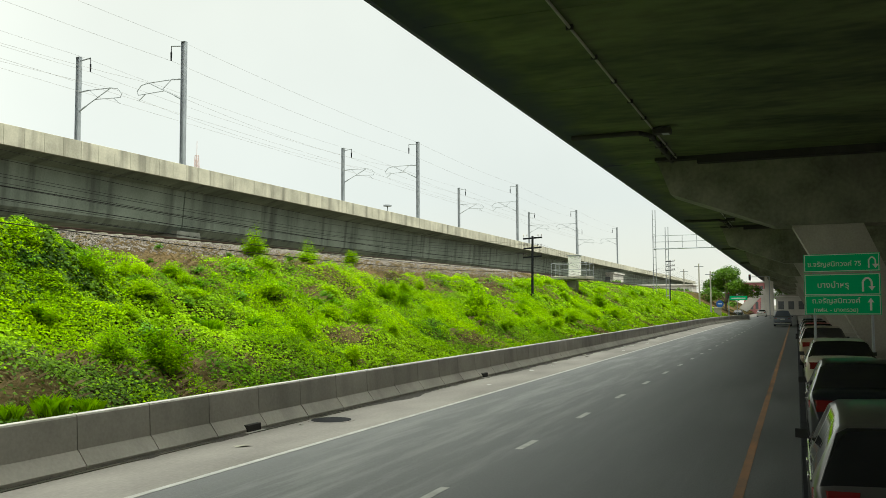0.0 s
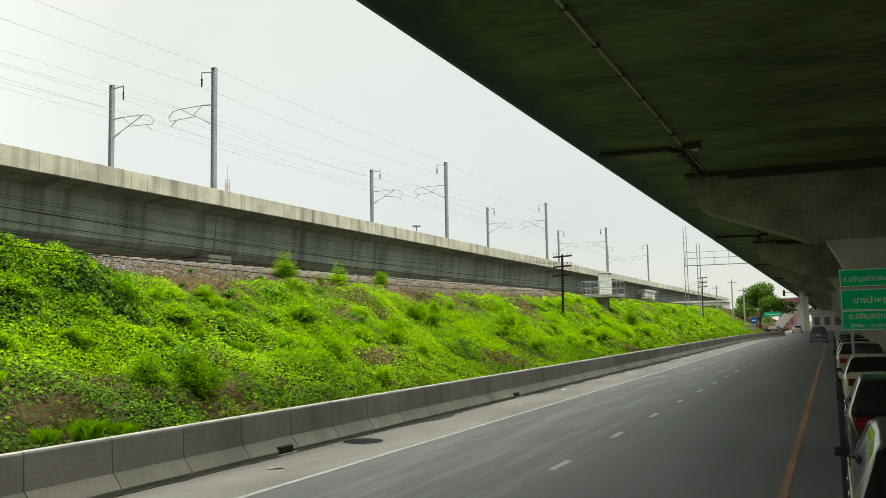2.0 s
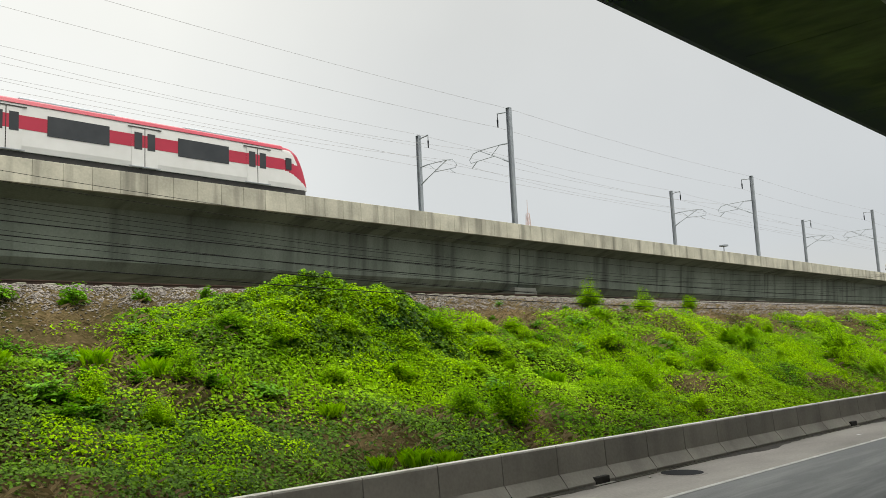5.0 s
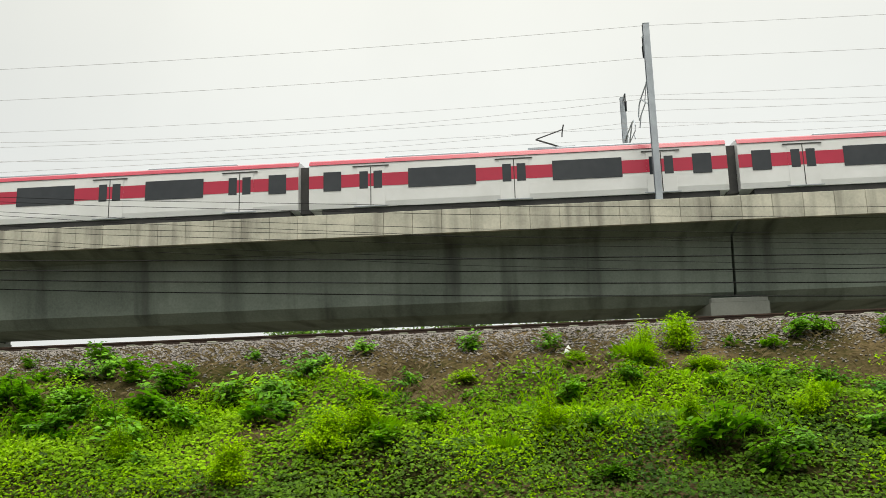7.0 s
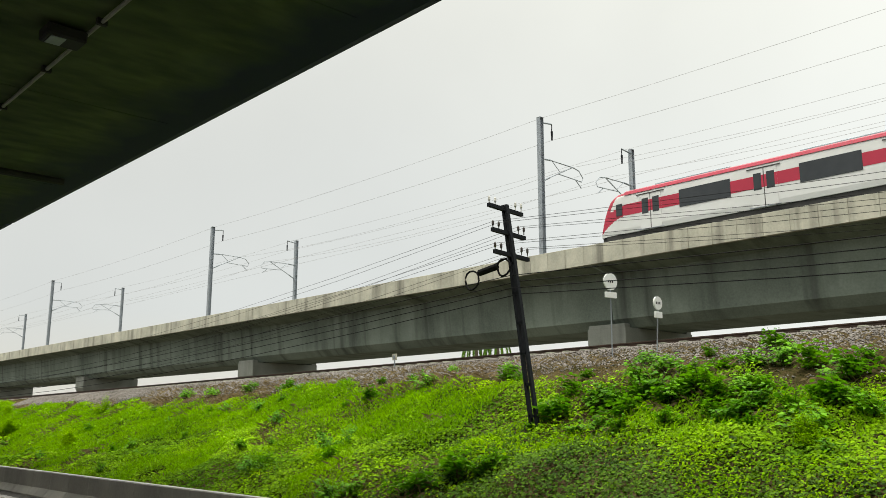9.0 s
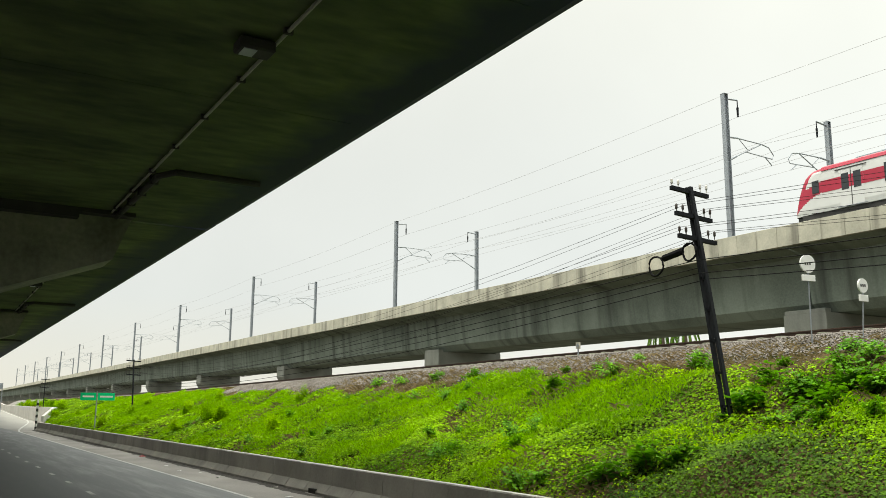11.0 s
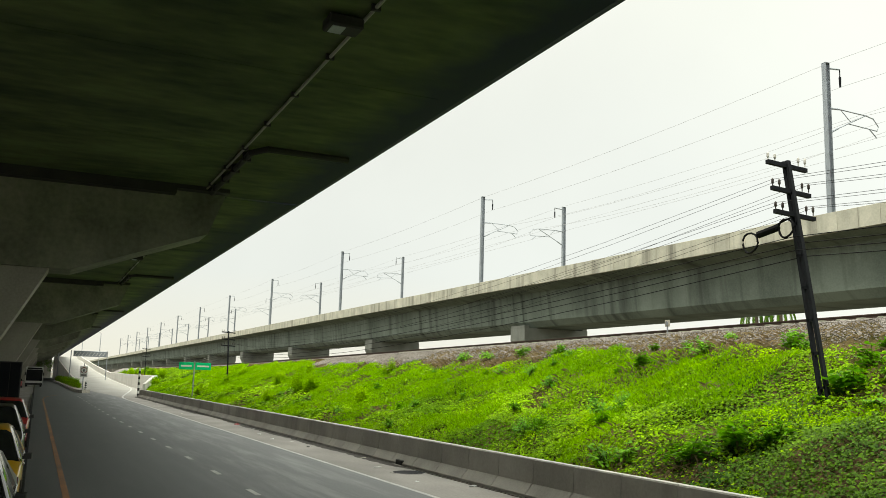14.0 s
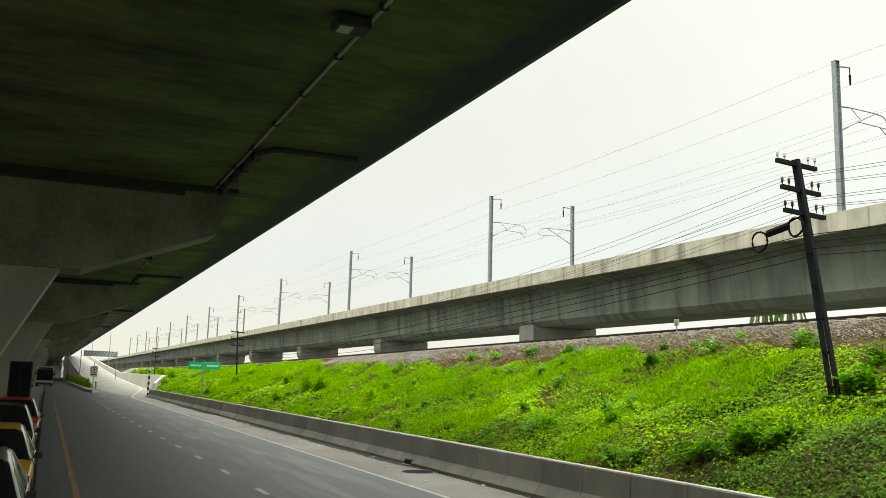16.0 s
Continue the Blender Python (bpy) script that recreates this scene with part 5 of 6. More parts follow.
def paint_strip(pts, w, lift=0.004):
    """A painted line along a path on the road or ramp."""
    rows = []
    for i, (x, y) in enumerate(pts):
        (xa, ya), (xb, yb) = pts[max(i - 1, 0)], pts[min(i + 1, len(pts) - 1)]
        d = Vector((xb - xa, yb - ya)).normalized()
        z = (ramp_at(x)[0] if x < -98 and y > 5 else 0.0) + lift
        rows.append([(x - d.y * w, y + d.x * w, z), (x + d.y * w, y - d.x * w, z), (x + d.y * w, y - d.x * w, z - 0.02), (x - d.y * w, y + d.x * w, z - 0.02)])
    return Geo().loft(rows)


part("guide_line", paint_strip([(-84, 7.74), (-90, 7.85), (-96, 8.3), (-106, 9.4), (-117, 10.7), (-130, 12.3), (-142, 13.4), (-156, 13.6), (-172, 13.2), (-190, 12.9), (-230, 12.3), (-290, 11.8)], 0.08, 0.012), PAINT_WHITE, ramp, "white guide line")
part("median_line", paint_strip([(-75, 0.73), (-82, 0.72), (-89, 0.95), (-94, 1.45), (-99, 2.3)], 0.06), PAINT_ORANGE, road, "faded orange edge line")

isl = solo("traffic_island", Geo().prism([(-109, 5.0), (-112, 6.0), (-150, 5.9), (-240, 5.3), (-240, 4.0), (-150, 4.2), (-112, 4.4)], 0.0, 0.35, "z"), PIER_M, "raised concrete island at the fork of the road", "island", kind="structure")


def road_sign_round(x, y):
    t = thing("prohibition_sign", "white board with a round red-rimmed sign at the fork", "road sign", at=pose(x, y, 0.33))
    part("post", Geo().tube([(-0.05, 0, 0), (-0.05, 0, 3.1)], 0.05, 6), GALV, t)
    part("board", Geo().box(-0.02, 0.03, -0.42, 0.42, 1.5, 2.75, 0.01), SIGN_WHITE, t)
    part("ring", Geo().tube([(0.03, 0, 2.28), (0.05, 0, 2.28)], 0.36, 24), LAMP_RED, t)
    part("face", Geo().tube([(0.05, 0, 2.28), (0.06, 0, 2.28)], 0.29, 24), SIGN_WHITE, t)
    part("symbol", Geo().box(0.06, 0.068, -0.07, 0.07, 2.1, 2.46), PLASTIC, t)
    part("lettering_bar", Geo().box(0.03, 0.036, -0.32, 0.32, 1.65, 1.8), PLASTIC, t)


road_sign_round(-111.5, 5.1)


def striped_post(x, y, h):
    t = thing("marker_post", "black and white striped marker post", "post", "striped marker posts", at=pose(x, y, 0))
    n = 10
    for k in range(n):
        part("band", Geo().tube([(0, 0, h * k / n), (0, 0, h * (k + 1) / n)], 0.11, 8), SIGN_WHITE if k % 2 else PLASTIC, t)


striped_post(-98.0, 10.0, 3.0)
striped_post(-110.5, 5.4, 1.3)

gsn = thing("street_name_sign", "pair of green street name boards on one post", "road sign", at=pose(-69.0, 11.0, 0.3))
part("post", Geo().tube([(0, 0, 0), (0, 0, 3.2)], 0.05, 6), GALV, gsn)
for y0, y1 in ((-1.15, -0.06), (0.06, 1.25)):
    bd = part("board", Geo().box(-0.02, 0.03, y0, y1, 2.5, 3.05, 0.01), SIGN_GREEN, gsn)
    part("lettering_bar", Geo().box(0.03, 0.036, y0 + 0.15, y1 - 0.15, 2.72, 2.84), SIGN_WHITE, bd)

og = thing("overhead_sign", "pale overhead sign frame spanning the ramp", "gantry", at=pose(-176, 0, 0))
part("frame", Geo().box(-0.3, 0.0, 6.0, 11.8, 5.3, 6.35, 0.03), GALV, og)
for k in range(9):
    part("slat", Geo().hull([(0.01 + a, 6.2 + 0.6 * k + b, z) for a in (0, 0.03) for b, z in ((0, 5.45), (0.12, 5.45), (0.42, 6.1), (0.54, 6.1))]), SIGN_WHITE, og)
for y in (5.6, 11.9):
    part("leg", Geo().tube([(-0.15, y, 0), (-0.15, y, 6.4)], 0.08, 8), GALV, og)
for x, y, h in ((-225, 13.4, 12), (-260, 5.2, 13), (-300, 12.6, 15)):
    sl = thing("street_lamp", "slim grey street lamp with a curved arm", "street lamp", "street lamps", at=pose(x, y, -0.2))
    part("pole", Geo().tube([(0, 0, 0), (0, 0, h)], [0.11, 0.06], 8), GALV, sl)
    part("arm", Geo().tube([(0, 0, h), (0, -0.8, h + 0.5), (0, -2.0, h + 0.6)], 0.04, 6), GALV, sl)
    part("lantern", Geo().box(-0.12, 0.12, -2.6, -1.9, h + 0.52, h + 0.68, 0.04), GALV, sl)

# small litter and ironwork on the shoulder -----------------------------------------
mh = thing("manhole_cover", "round worn iron manhole cover in the shoulder", "manhole cover", at=pose(16.0, 9.05, 0))
part("lid", Geo().tube([(0, 0, -0.05), (0, 0, 0.012)], 0.42, 24), STEEL_DARK, mh)
part("rim", Geo().tube([(0, 0, -0.05), (0, 0, 0.006)], 0.50, 24), SHOULDER, mh)
mh2 = copy_thing(mh, pose(-21.5, 9.1, 0))
for x in (14.0, -23.4, 27.2):
    dr = thing("drain_slot", "black drain opening at the foot of the barrier", "drain", "barrier drains", at=pose(x, 9.6, 0))
    part("mouth", Geo().box(-0.22, 0.22, -0.03, 0.12, 0.005, 0.15, 0.01), BLACK_M, dr)
    part("lip", Geo().box(-0.3, 0.3, -0.10, 0.0, 0.0, 0.02, 0.005), BARRIER_M, dr)
part("gutter_dirt", Geo().box(-96, 140, 9.50, 9.64, 0.0, 0.012), SOIL, road, "dark dirt along the barrier foot")
r6 = np.random.default_rng(5)
for k in range(26):
    x = float(r6.uniform(9, 60) if k % 2 else r6.uniform(-70, -15))
    y, w = float(r6.uniform(8.3, 9.6)), float(r6.uniform(0.05, 0.16))
    g = Geo().hull([(w * float(r6.uniform(-1, 1)), w * float(r6.uniform(-1, 1)), float(r6.uniform(0.0, 0.03))) for _ in range(9)])
    solo("litter_scrap", g, SIGN_WHITE if k % 3 else PARAPET_M, "small crumpled pale scrap of litter on the shoulder", "litter", "litter", at=pose(x, y, 0.003))


for x, y, w in ((1.0, 17.45, 0.16),):
    g = Geo().hull([(w * a, w * b, w * c) for a, b, c in ((-0.5, -0.4, 0.0), (0.6, -0.3, 0.0), (0.4, 0.5, 0.0), (-0.4, 0.3, 0.0), (0.1, 0.0, 1.0), (-0.3, 0.1, 0.5), (0.4, 0.1, 0.35))])
    solo("litter_scrap", g, SIGN_WHITE, "crumpled white plastic scrap on the gravel shoulder", "litter", "litter", at=pose(x, y, float(bank_z(np.array(x), np.array(y)))))


g = Geo().hull([(0.3 * a, 0.16 * b, 0.09 * c) for a, b, c in ((-1, -0.6, 0), (0.9, -0.8, 0), (0.7, 0.9, 0), (-0.8, 0.7, 0), (-0.3, 0.1, 1.0), (0.4, -0.2, 0.7), (0.1, 0.6, 0.6))])
solo("cloth_scrap", g, paint("red_cloth", (0.34, 0.03, 0.035), 0.8), "crumpled red cloth dropped on the shoulder", "litter", "litter", at=pose(-44.2, 9.3, 0.003))


# faint masts far beyond the railway ------------------------------------------
# Red faded to a greyish pink: distance haze is put into the colour.
TOWER_HAZED_RED = surface("tower_hazed_red_paint", (0.64, 0.50, 0.49), (0.58, 0.46, 0.45), rough=0.7, fine=3, broad=0.3, bump=0.0)
TOWER_WHITE = surface("tower_white_paint", (0.66, 0.66, 0.66), (0.55, 0.55, 0.55), rough=0.7, fine=3, broad=0.3, bump=0.0)


def lattice_tower(x, y, top, w):
    t = thing("lattice_tower", "distant red and white lattice radio tower", "tower", "distant lattice towers", at=pose(x, y, -0.2))
    n = 9
    h = top / n
    for k in range(n):
        a, b = w * (1 - 0.85 * k / n), w * (1 - 0.85 * (k + 1) / n)
        g = Geo()
        lo = [(-a, -a), (a, -a), (a, a), (-a, a)]
        hi = [(-b, -b), (b, -b), (b, b), (-b, b)]
        for i in range(4):
            j = (i + 1) % 4
            g.tube([(*lo[i], k * h), (*hi[i], (k + 1) * h)], 0.11, 4)
            g.tube([(*lo[i], k * h), (*hi[j], (k + 1) * h)], 0.06, 4)
            g.tube([(*hi[i], (k + 1) * h), (*hi[j], (k + 1) * h)], 0.06, 4)
        part("lattice_section", g, TOWER_WHITE if k % 2 else TOWER_HAZED_RED, t)
    part("spire", Geo().tube([(0, 0, top), (0, 0, top + 4)], 0.08, 5), TOWER_HAZED_RED, t)
    return t


lattice_tower(191, 150, 44, 2.2)
lm = thing("floodlight_mast", "distant tall floodlight mast with a flat round head", "light mast", at=pose(310, 150, -0.2))
part("pole", Geo().tube([(0, 0, 0), (0, 0, 43)], [0.45, 0.2], 8), GALV, lm)
part("lamp_ring", Geo().tube([(0, 0, 42.6), (0, 0, 43.1)], 1.7, 14), GALV, lm)

# plants on the bank ----------------------------------------------------------
rng = np.random.default_rng(7)


def quad_mesh(name, V, mat):
    """V: (n, 4, 3) corner points of separate leaves."""
    n = len(V)
    me = bpy.data.meshes.new(name)
    me.vertices.add(4 * n)
    me.vertices.foreach_set("co", V.reshape(-1).astype(np.float32))
    me.loops.add(4 * n)
    me.loops.foreach_set("vertex_index", np.arange(4 * n, dtype=np.int32))
    me.polygons.add(n)
    me.polygons.foreach_set("loop_start", np.arange(0, 4 * n, 4, dtype=np.int32))
    me.update(calc_edges=True)
    me.materials.append(mat)
    return me


def leaves(P, size, up=0.8, aspect=0.5, fold=0.2, lean=None):
    """Leaf quads at points P: base, side, tip, side; up: how far they lie flat."""
    n = len(P)
    size = np.broadcast_to(np.asarray(size, float), (n,))[:, None]
    a = rng.uniform(0, 2 * np.pi, n)
    nrm = np.stack([rng.normal(0, 1 - up, n), rng.normal(-0.5, 1 - up, n), np.full(n, 0.9)], -1)
    nrm /= np.linalg.norm(nrm, axis=1)[:, None]
    d = np.stack([np.cos(a), np.sin(a), np.zeros(n)], -1)
    d -= nrm * (d * nrm).sum(1)[:, None]
    d /= np.linalg.norm(d, axis=1)[:, None]
    s = np.cross(nrm, d)
    droop = -nrm * size * fold
    return np.stack([P, P + d * size * 0.45 + s * size * aspect * 0.5, P + d * size + droop, P + d * size * 0.45 - s * size * aspect * 0.5], 1)


def blades(P, h, w, bend=0.5):
    """Grass blades: thin upright quads that bend over."""
    n = len(P)
    a = rng.uniform(0, 2 * np.pi, n)
    h = (h * rng.uniform(0.5, 1.2, n))[:, None]
    d = np.stack([np.cos(a), np.sin(a), np.zeros(n)], -1)
    s = np.stack([-np.sin(a), np.cos(a), np.zeros(n)], -1) * w
    mid = P + d * h * bend * 0.3 + np.array([0, 0, 1]) * h * 0.6
    tip = P + d * h * bend + np.array([0, 0, 1]) * h * rng.uniform(0.7, 1.0, n)[:, None]
    return np.stack([P - s, P + s, mid + s * 0.7, tip], 1)


def patch(x, y, f=1.0, o=0.0):
    """Smooth pseudo-noise in 0..1 over the plan."""
    v = (np.sin(x * 0.83 * f + 1.7 * np.sin(y * 0.61 * f + o)) + np.sin(y * 1.37 * f + 1.3 * np.sin(x * 0.47 * f + 2 * o)) + 0.7 * np.sin(x * 2.1 * f + y * 1.9 * f + o) +
         0.5 * np.sin(3.7 * f * x - 2.9 * f * y + 3 * o))
    return v / 6.4 + 0.5


BARE = ((10.3, 11.5, 1.3, 0.8), (14.6, 11.9, 1.5, 0.55), (12.4, 12.6, 1.0, 0.5), (22.5, 12.3, 2.0, 0.5), (31.0, 11.6, 2.5, 0.5), (20.0, 16.4, 2.5, 0.5), (-2.0, 11.0, 2.0, 0.5), (4.0, 11.3, 1.6, 0.5), (-20.0, 13.0, 0.8, 0.25), (-16.2, 14.6, 0.7, 0.3))


def cover(x0, x1, n, size, keep_bare=True):
    """Random points on the bank's slope, thinned on bare patches and towards the gravel."""
    x, y = rng.uniform(x0, x1, n), rng.uniform(10.12, 18.7, n)
    edge = 16.7 + 0.9 * (patch(x, y * 0, 0.6, 0.8) - 0.5) * 2 - np.where((x < 9) & (x > -3), 0.3, 0.0) + 1.7 * np.clip((np.abs(x) - 45) / 25, 0, 1)
    lim = np.clip((edge - y) / 0.5, 0, 1)
    bare = np.clip((patch(x, y, 0.8, 2.3) - 0.22) / 0.10, np.where(x < -5, 0.5, 0.16), 1)
    for cx, cy, rx, ry in BARE:
        bare = bare * np.clip(((x - cx) / rx) ** 2 + ((y - cy) / ry) ** 2, 0.12, 1)
    k = rng.uniform(0, 1, n) < lim * bare
    k &= (x > -98.5) | (y > np.interp(x, [-121, -99], [15.0, 10.9]))
    x, y = x[k], y[k]
    bank_lift = 0.42 * np.clip(patch(x, y, 1.7, 4.1) - 0.35, 0, 1)
    z = np.array(bank_z(x, y)) + bank_lift * rng.uniform(0, 1, len(x)) + rng.uniform(0, 0.08, len(x))
    return np.stack([x, y, z], -1)


def weeds(name, V, mat, label):
    return tagged(new(name, quad_mesh(name, V, mat)), label, "plants", kind="stuff")


P = cover(-32, 44, 480000, 0.1)
dark = (P[:, 1] < 13.6 + 0.9 * np.sin(P[:, 0] * 0.37 + 0.6) + rng.normal(0, 0.35, len(P))) & (P[:, 0] < 13 + rng.normal(0, 1.5, len(P))) & (P[:, 0] > -14 + rng.normal(0, 1.5, len(P)))
D, P = P[dark], P[~dark]
weeds("ground_creeper", leaves(D, rng.uniform(0.048, 0.095, len(D)), up=0.6, aspect=0.7), CREEPER_DK, "small dull green creeper leaves low on the railway bank")
weeds("ground_creeper", leaves(P, rng.uniform(0.045, 0.105, len(P)), up=0.66, aspect=0.7), CREEPER, "dense bright green creeper leaves covering the railway bank")
# fine fluffy growth that rounds over in soft hummocks
x, y = rng.uniform(-30, 70, 420000), rng.uniform(10.4, 17.0, 420000)
h = 0.75 * np.clip(patch(x, y, 1.15, 5.3) - 0.47, 0, 1) * np.clip((16.9 - y) / 0.6, 0, 1) * np.clip(0.40 + 0.03 * (x - 6), 0.32, 1) * 2.0
k = (h > 0.03) & (rng.uniform(0, 1, len(x)) < np.clip(h * 5, 0, 1))
x, y, h = x[k], y[k], h[k]
P = np.stack([x, y, bank_z(x, y) + h * rng.uniform(0.25, 1.0, len(x)) ** 0.5], -1)
weeds("feathery_weeds", leaves(P, rng.uniform(0.035, 0.085, len(P)), up=0.55, aspect=0.5, fold=0.3), LEAF, "soft feathery lime-green weeds in low hummocks")
x, y = rng.uniform(7.5, 21, 170000), rng.uniform(13.2, 17.9, 170000)
h = 0.72 * np.exp(-((x - 13.0) / 3.4) ** 2 - ((y - 15.9) / 1.5) ** 2) * (0.55 + 0.9 * np.clip(patch(x, y, 2.2, 1.9) - 0.3, 0, 1)) * np.clip(0.5 + 1.2 * patch(x, y, 4.5, 6.1), 0.5, 1.3)
k = (h > 0.05) & (rng.uniform(0, 1, len(x)) < np.clip(h * 4, 0, 1))
x, y, h = x[k], y[k], h[k]
P = np.stack([x, y, bank_z(x, y) + h * rng.uniform(0.3, 1.0, len(x)) ** 0.4], -1)
big = rng.uniform(0, 1, len(P)) < 0.16 + 0.5 * (patch(P[:, 0], P[:, 1], 2.6, 3.3) > 0.56)
weeds("feathery_weeds", leaves(P[~big], rng.uniform(0.04, 0.09, (~big).sum()), up=0.6, aspect=0.5, fold=0.3), LEAF, "thick soft green weeds over the earth mound")
weeds("ground_creeper", leaves(P[big], rng.uniform(0.06, 0.13, big.sum()), up=0.5, aspect=0.65, fold=0.3), CREEPER_DK, "darker creeper leaves climbing through the weeds on the mound")
P = cover(44, 150, 120000, 0.16)
weeds("bank_weeds", leaves(P, rng.uniform(0.12, 0.24, len(P)), up=0.68, aspect=0.7), CREEPER, "bright green low weeds along the railway bank")
P = cover(-145, -32, 140000, 0.16)
weeds("bank_weeds", leaves(P, rng.uniform(0.10, 0.22, len(P)), up=0.68, aspect=0.7), CREEPER, "bright green low weeds along the railway bank")
P = cover(-100, -15, 330000, 0.2)
P = P[(P[:, 1] > 13.2 + 1.2 * np.sin(P[:, 0] * 0.21)) | (patch(P[:, 0], P[:, 1], 0.9, 7.0) > 0.66)]
GRASS = surface("grass_blade", (0.33, 0.58, 0.004), (0.19, 0.40, 0.004), spec=0.05, rough=0.7, fine=3.0, broad=0.4, bump=0.0, vary=0.35, island=True, trans=0.35)
weeds("bank_grass", blades(P, 0.12, 0.004, 0.7), GRASS, "soft yellow-green grass on the upper railway bank")
P = cover(-30, 130, 130000, 0.2)
P = P[(patch(P[:, 0], P[:, 1], 0.7, 9.0) > 0.60) & ((P[:, 1] > 13.4) | (P[:, 0] > 14))]
weeds("bank_grass", blades(P, 0.14, 0.004, 0.7), GRASS, "yellow-green grass between the creepers")
# dry straw on the bare spots
x, y = rng.uniform(-60, 90, 60000), rng.uniform(10.3, 17.2, 60000)
k = patch(x, y, 0.8, 2.3) < 0.31
for cx, cy, rx, ry in BARE:
    k |= (((x - cx) / rx) ** 2 + ((y - cy) / ry) ** 2 < 0.8) & (rng.uniform(0, 1, len(x)) < 0.8)
P = np.stack([x[k], y[k], bank_z(x[k], y[k]) + 0.02], -1)
weeds("dry_straw", blades(P, 0.16, 0.007, 1.6), DRY, "withered straw on bare earth patches")


def shrub_mesh(seed, kind):
    """Leaf mesh and stem mesh of a low shrub about 1 m across, base at the origin."""
    r = np.random.default_rng(seed)
    stems, pts, sizes = Geo(), [], []
    n = {"feather": 26, "broad": 15, "tuft": 0, "mound": 44}[kind]
    for i in range(n):
        a, ln = r.uniform(0, 6.283), r.uniform(0.45, 1.0)
        e = r.uniform(0.25, 1.45)
        if kind == "mound":
            e, ln = r.uniform(0.1, 1.5), r.uniform(0.7, 1.1)
        tip = np.array([math.cos(a) * math.cos(e), math.sin(a) * math.cos(e), math.sin(e)]) * ln * np.array([0.62, 0.62, 0.95])
        mid = tip * 0.55 + np.array([0, 0, 0.10])
        stems.tube([(0, 0, -0.05), mid, tip], [0.012, 0.009, 0.004], 4)
        m = {"feather": 130, "broad": 15, "mound": 110}[kind]
        t = r.uniform(0.35, 1.0, m)[:, None]
        q = np.where(t < 0.55, mid * (t / 0.55), mid + (tip - mid) * (t - 0.55) / 0.45)
        pts.append(q + r.normal(0, 0.085 if kind != "broad" else 0.07, (m, 3)))
        sizes.append(r.uniform(0.035, 0.08, m) if kind != "broad" else r.uniform(0.09, 0.19, m))
    if kind == "tuft":
        P = r.normal(0, 0.11, (420, 3)) * [1, 1, 0]
        return quad_mesh("blades", blades(P, 0.42, 0.004, 0.55), GRASS), None
    P, S = np.concatenate(pts), np.concatenate(sizes)
    P[:, 2] = np.maximum(P[:, 2], 0.02)
    V = leaves(P, S, up=0.55 if kind != "broad" else 0.72, aspect=0.55 if kind != "broad" else 0.72, fold=0.3)
    return quad_mesh("foliage", V, LEAF if kind in ("feather", "mound") else LEAF_DK), stems.mesh("stems", STEM)


KINDS = {k: [shrub_mesh(11 * i + s, k) for i in range(3)] for s, k in enumerate(("feather", "broad", "tuft", "mound"))}
SAY = {"feather": ("shrub", "feathery bright green shrub growing on the bank", "shrub", "feathery shrubs"),
       "broad": ("seedling", "broad-leaved dark green seedling on the bank", "seedling", "broad-leaved seedlings"),
       "tuft": ("grass_tuft", "tall arching tuft of green grass", "grass tuft", "grass tufts"),
       "mound": ("bush", "dense rounded bush of fine green leaves", "bush", "dense bushes")}


def plant(kind, x, y, s, flat=1.0):
    fol, stem = KINDS[kind][rng.integers(3)]
    name, label, cat, grp = SAY[kind]
    z = float(bank_z(np.array(x), np.array(y))) - 0.02
    m = pose(x, y, z, 0, 0, rng.uniform(0, 360)) @ Matrix.Diagonal((s, s, s * flat, 1))
    if stem is None:
        return solo(name, fol, None, label, cat, grp, at=m)
    t = thing(name, label, cat, grp, at=m)
    part("foliage", fol, None, t)
    tagged(part("stem", stem, None, t), kind="stuff")
    return t


for k in range(24):
    plant("broad", -30 + 2.7 * k + rng.uniform(-1, 1), rng.uniform(16.4, 18.0), rng.uniform(0.3, 0.5), 0.8)
# the thick growth on the mound, then single plants along the bank
for x, y, s in ((9.8, 15.6, 1.3), (11.2, 16.0, 1.5), (12.6, 16.2, 1.6), (14.0, 15.9, 1.5), (10.6, 14.9, 1.4), (12.2, 15.0, 1.5), (13.8, 14.8, 1.4), (15.4, 15.2, 1.4), (16.6, 14.6, 1.3), (15.2, 13.9, 1.2),
                (17.6, 15.6, 1.3), (2.3, 16.6, 1.25), (3.4, 16.5, 1.1), (1.1, 16.7, 0.9), (-1.0, 16.4, 0.8), (12.9, 13.9, 1.2), (11.0, 13.8, 1.1), (18.6, 14.8, 1.2), (19.3, 16.0, 1.1)):
    plant("mound", x, y, s * 0.68, 0.45)
for x, y, s in ((25.8, 17.7, 1.1), (28.7, 17.3, 1.0), (32.4, 17.4, 0.8), (14.0, 11.7, 1.15), (13.2, 12.3, 0.8), (35.6, 12.8, 1.5), (36.8, 13.2, 1.4), (64, 13.6, 1.4), (66.0, 13.9, 1.2), (3.2, 17.4, 0.9), (2.4, 17.2, 0.7), (-2.5, 13.9, 0.8), (-47.0, 13.2, 1.3), (-46.0, 13.6, 1.1),
                (25.8, 13.4, 1.0), (20.5, 12.6, 1.0), (6.0, 13.6, 0.7), (4.6, 14.4, 0.65), (0.5, 14.2, 0.7), (-3.0, 13.4, 0.85), (-6.5, 14.0, 0.7), (-4.4, 12.9, 0.8), (8.0, 14.2, 0.7), (2.6, 13.9, 0.6), (6.9, 13.2, 0.6)):
    plant("feather", x, y, s)
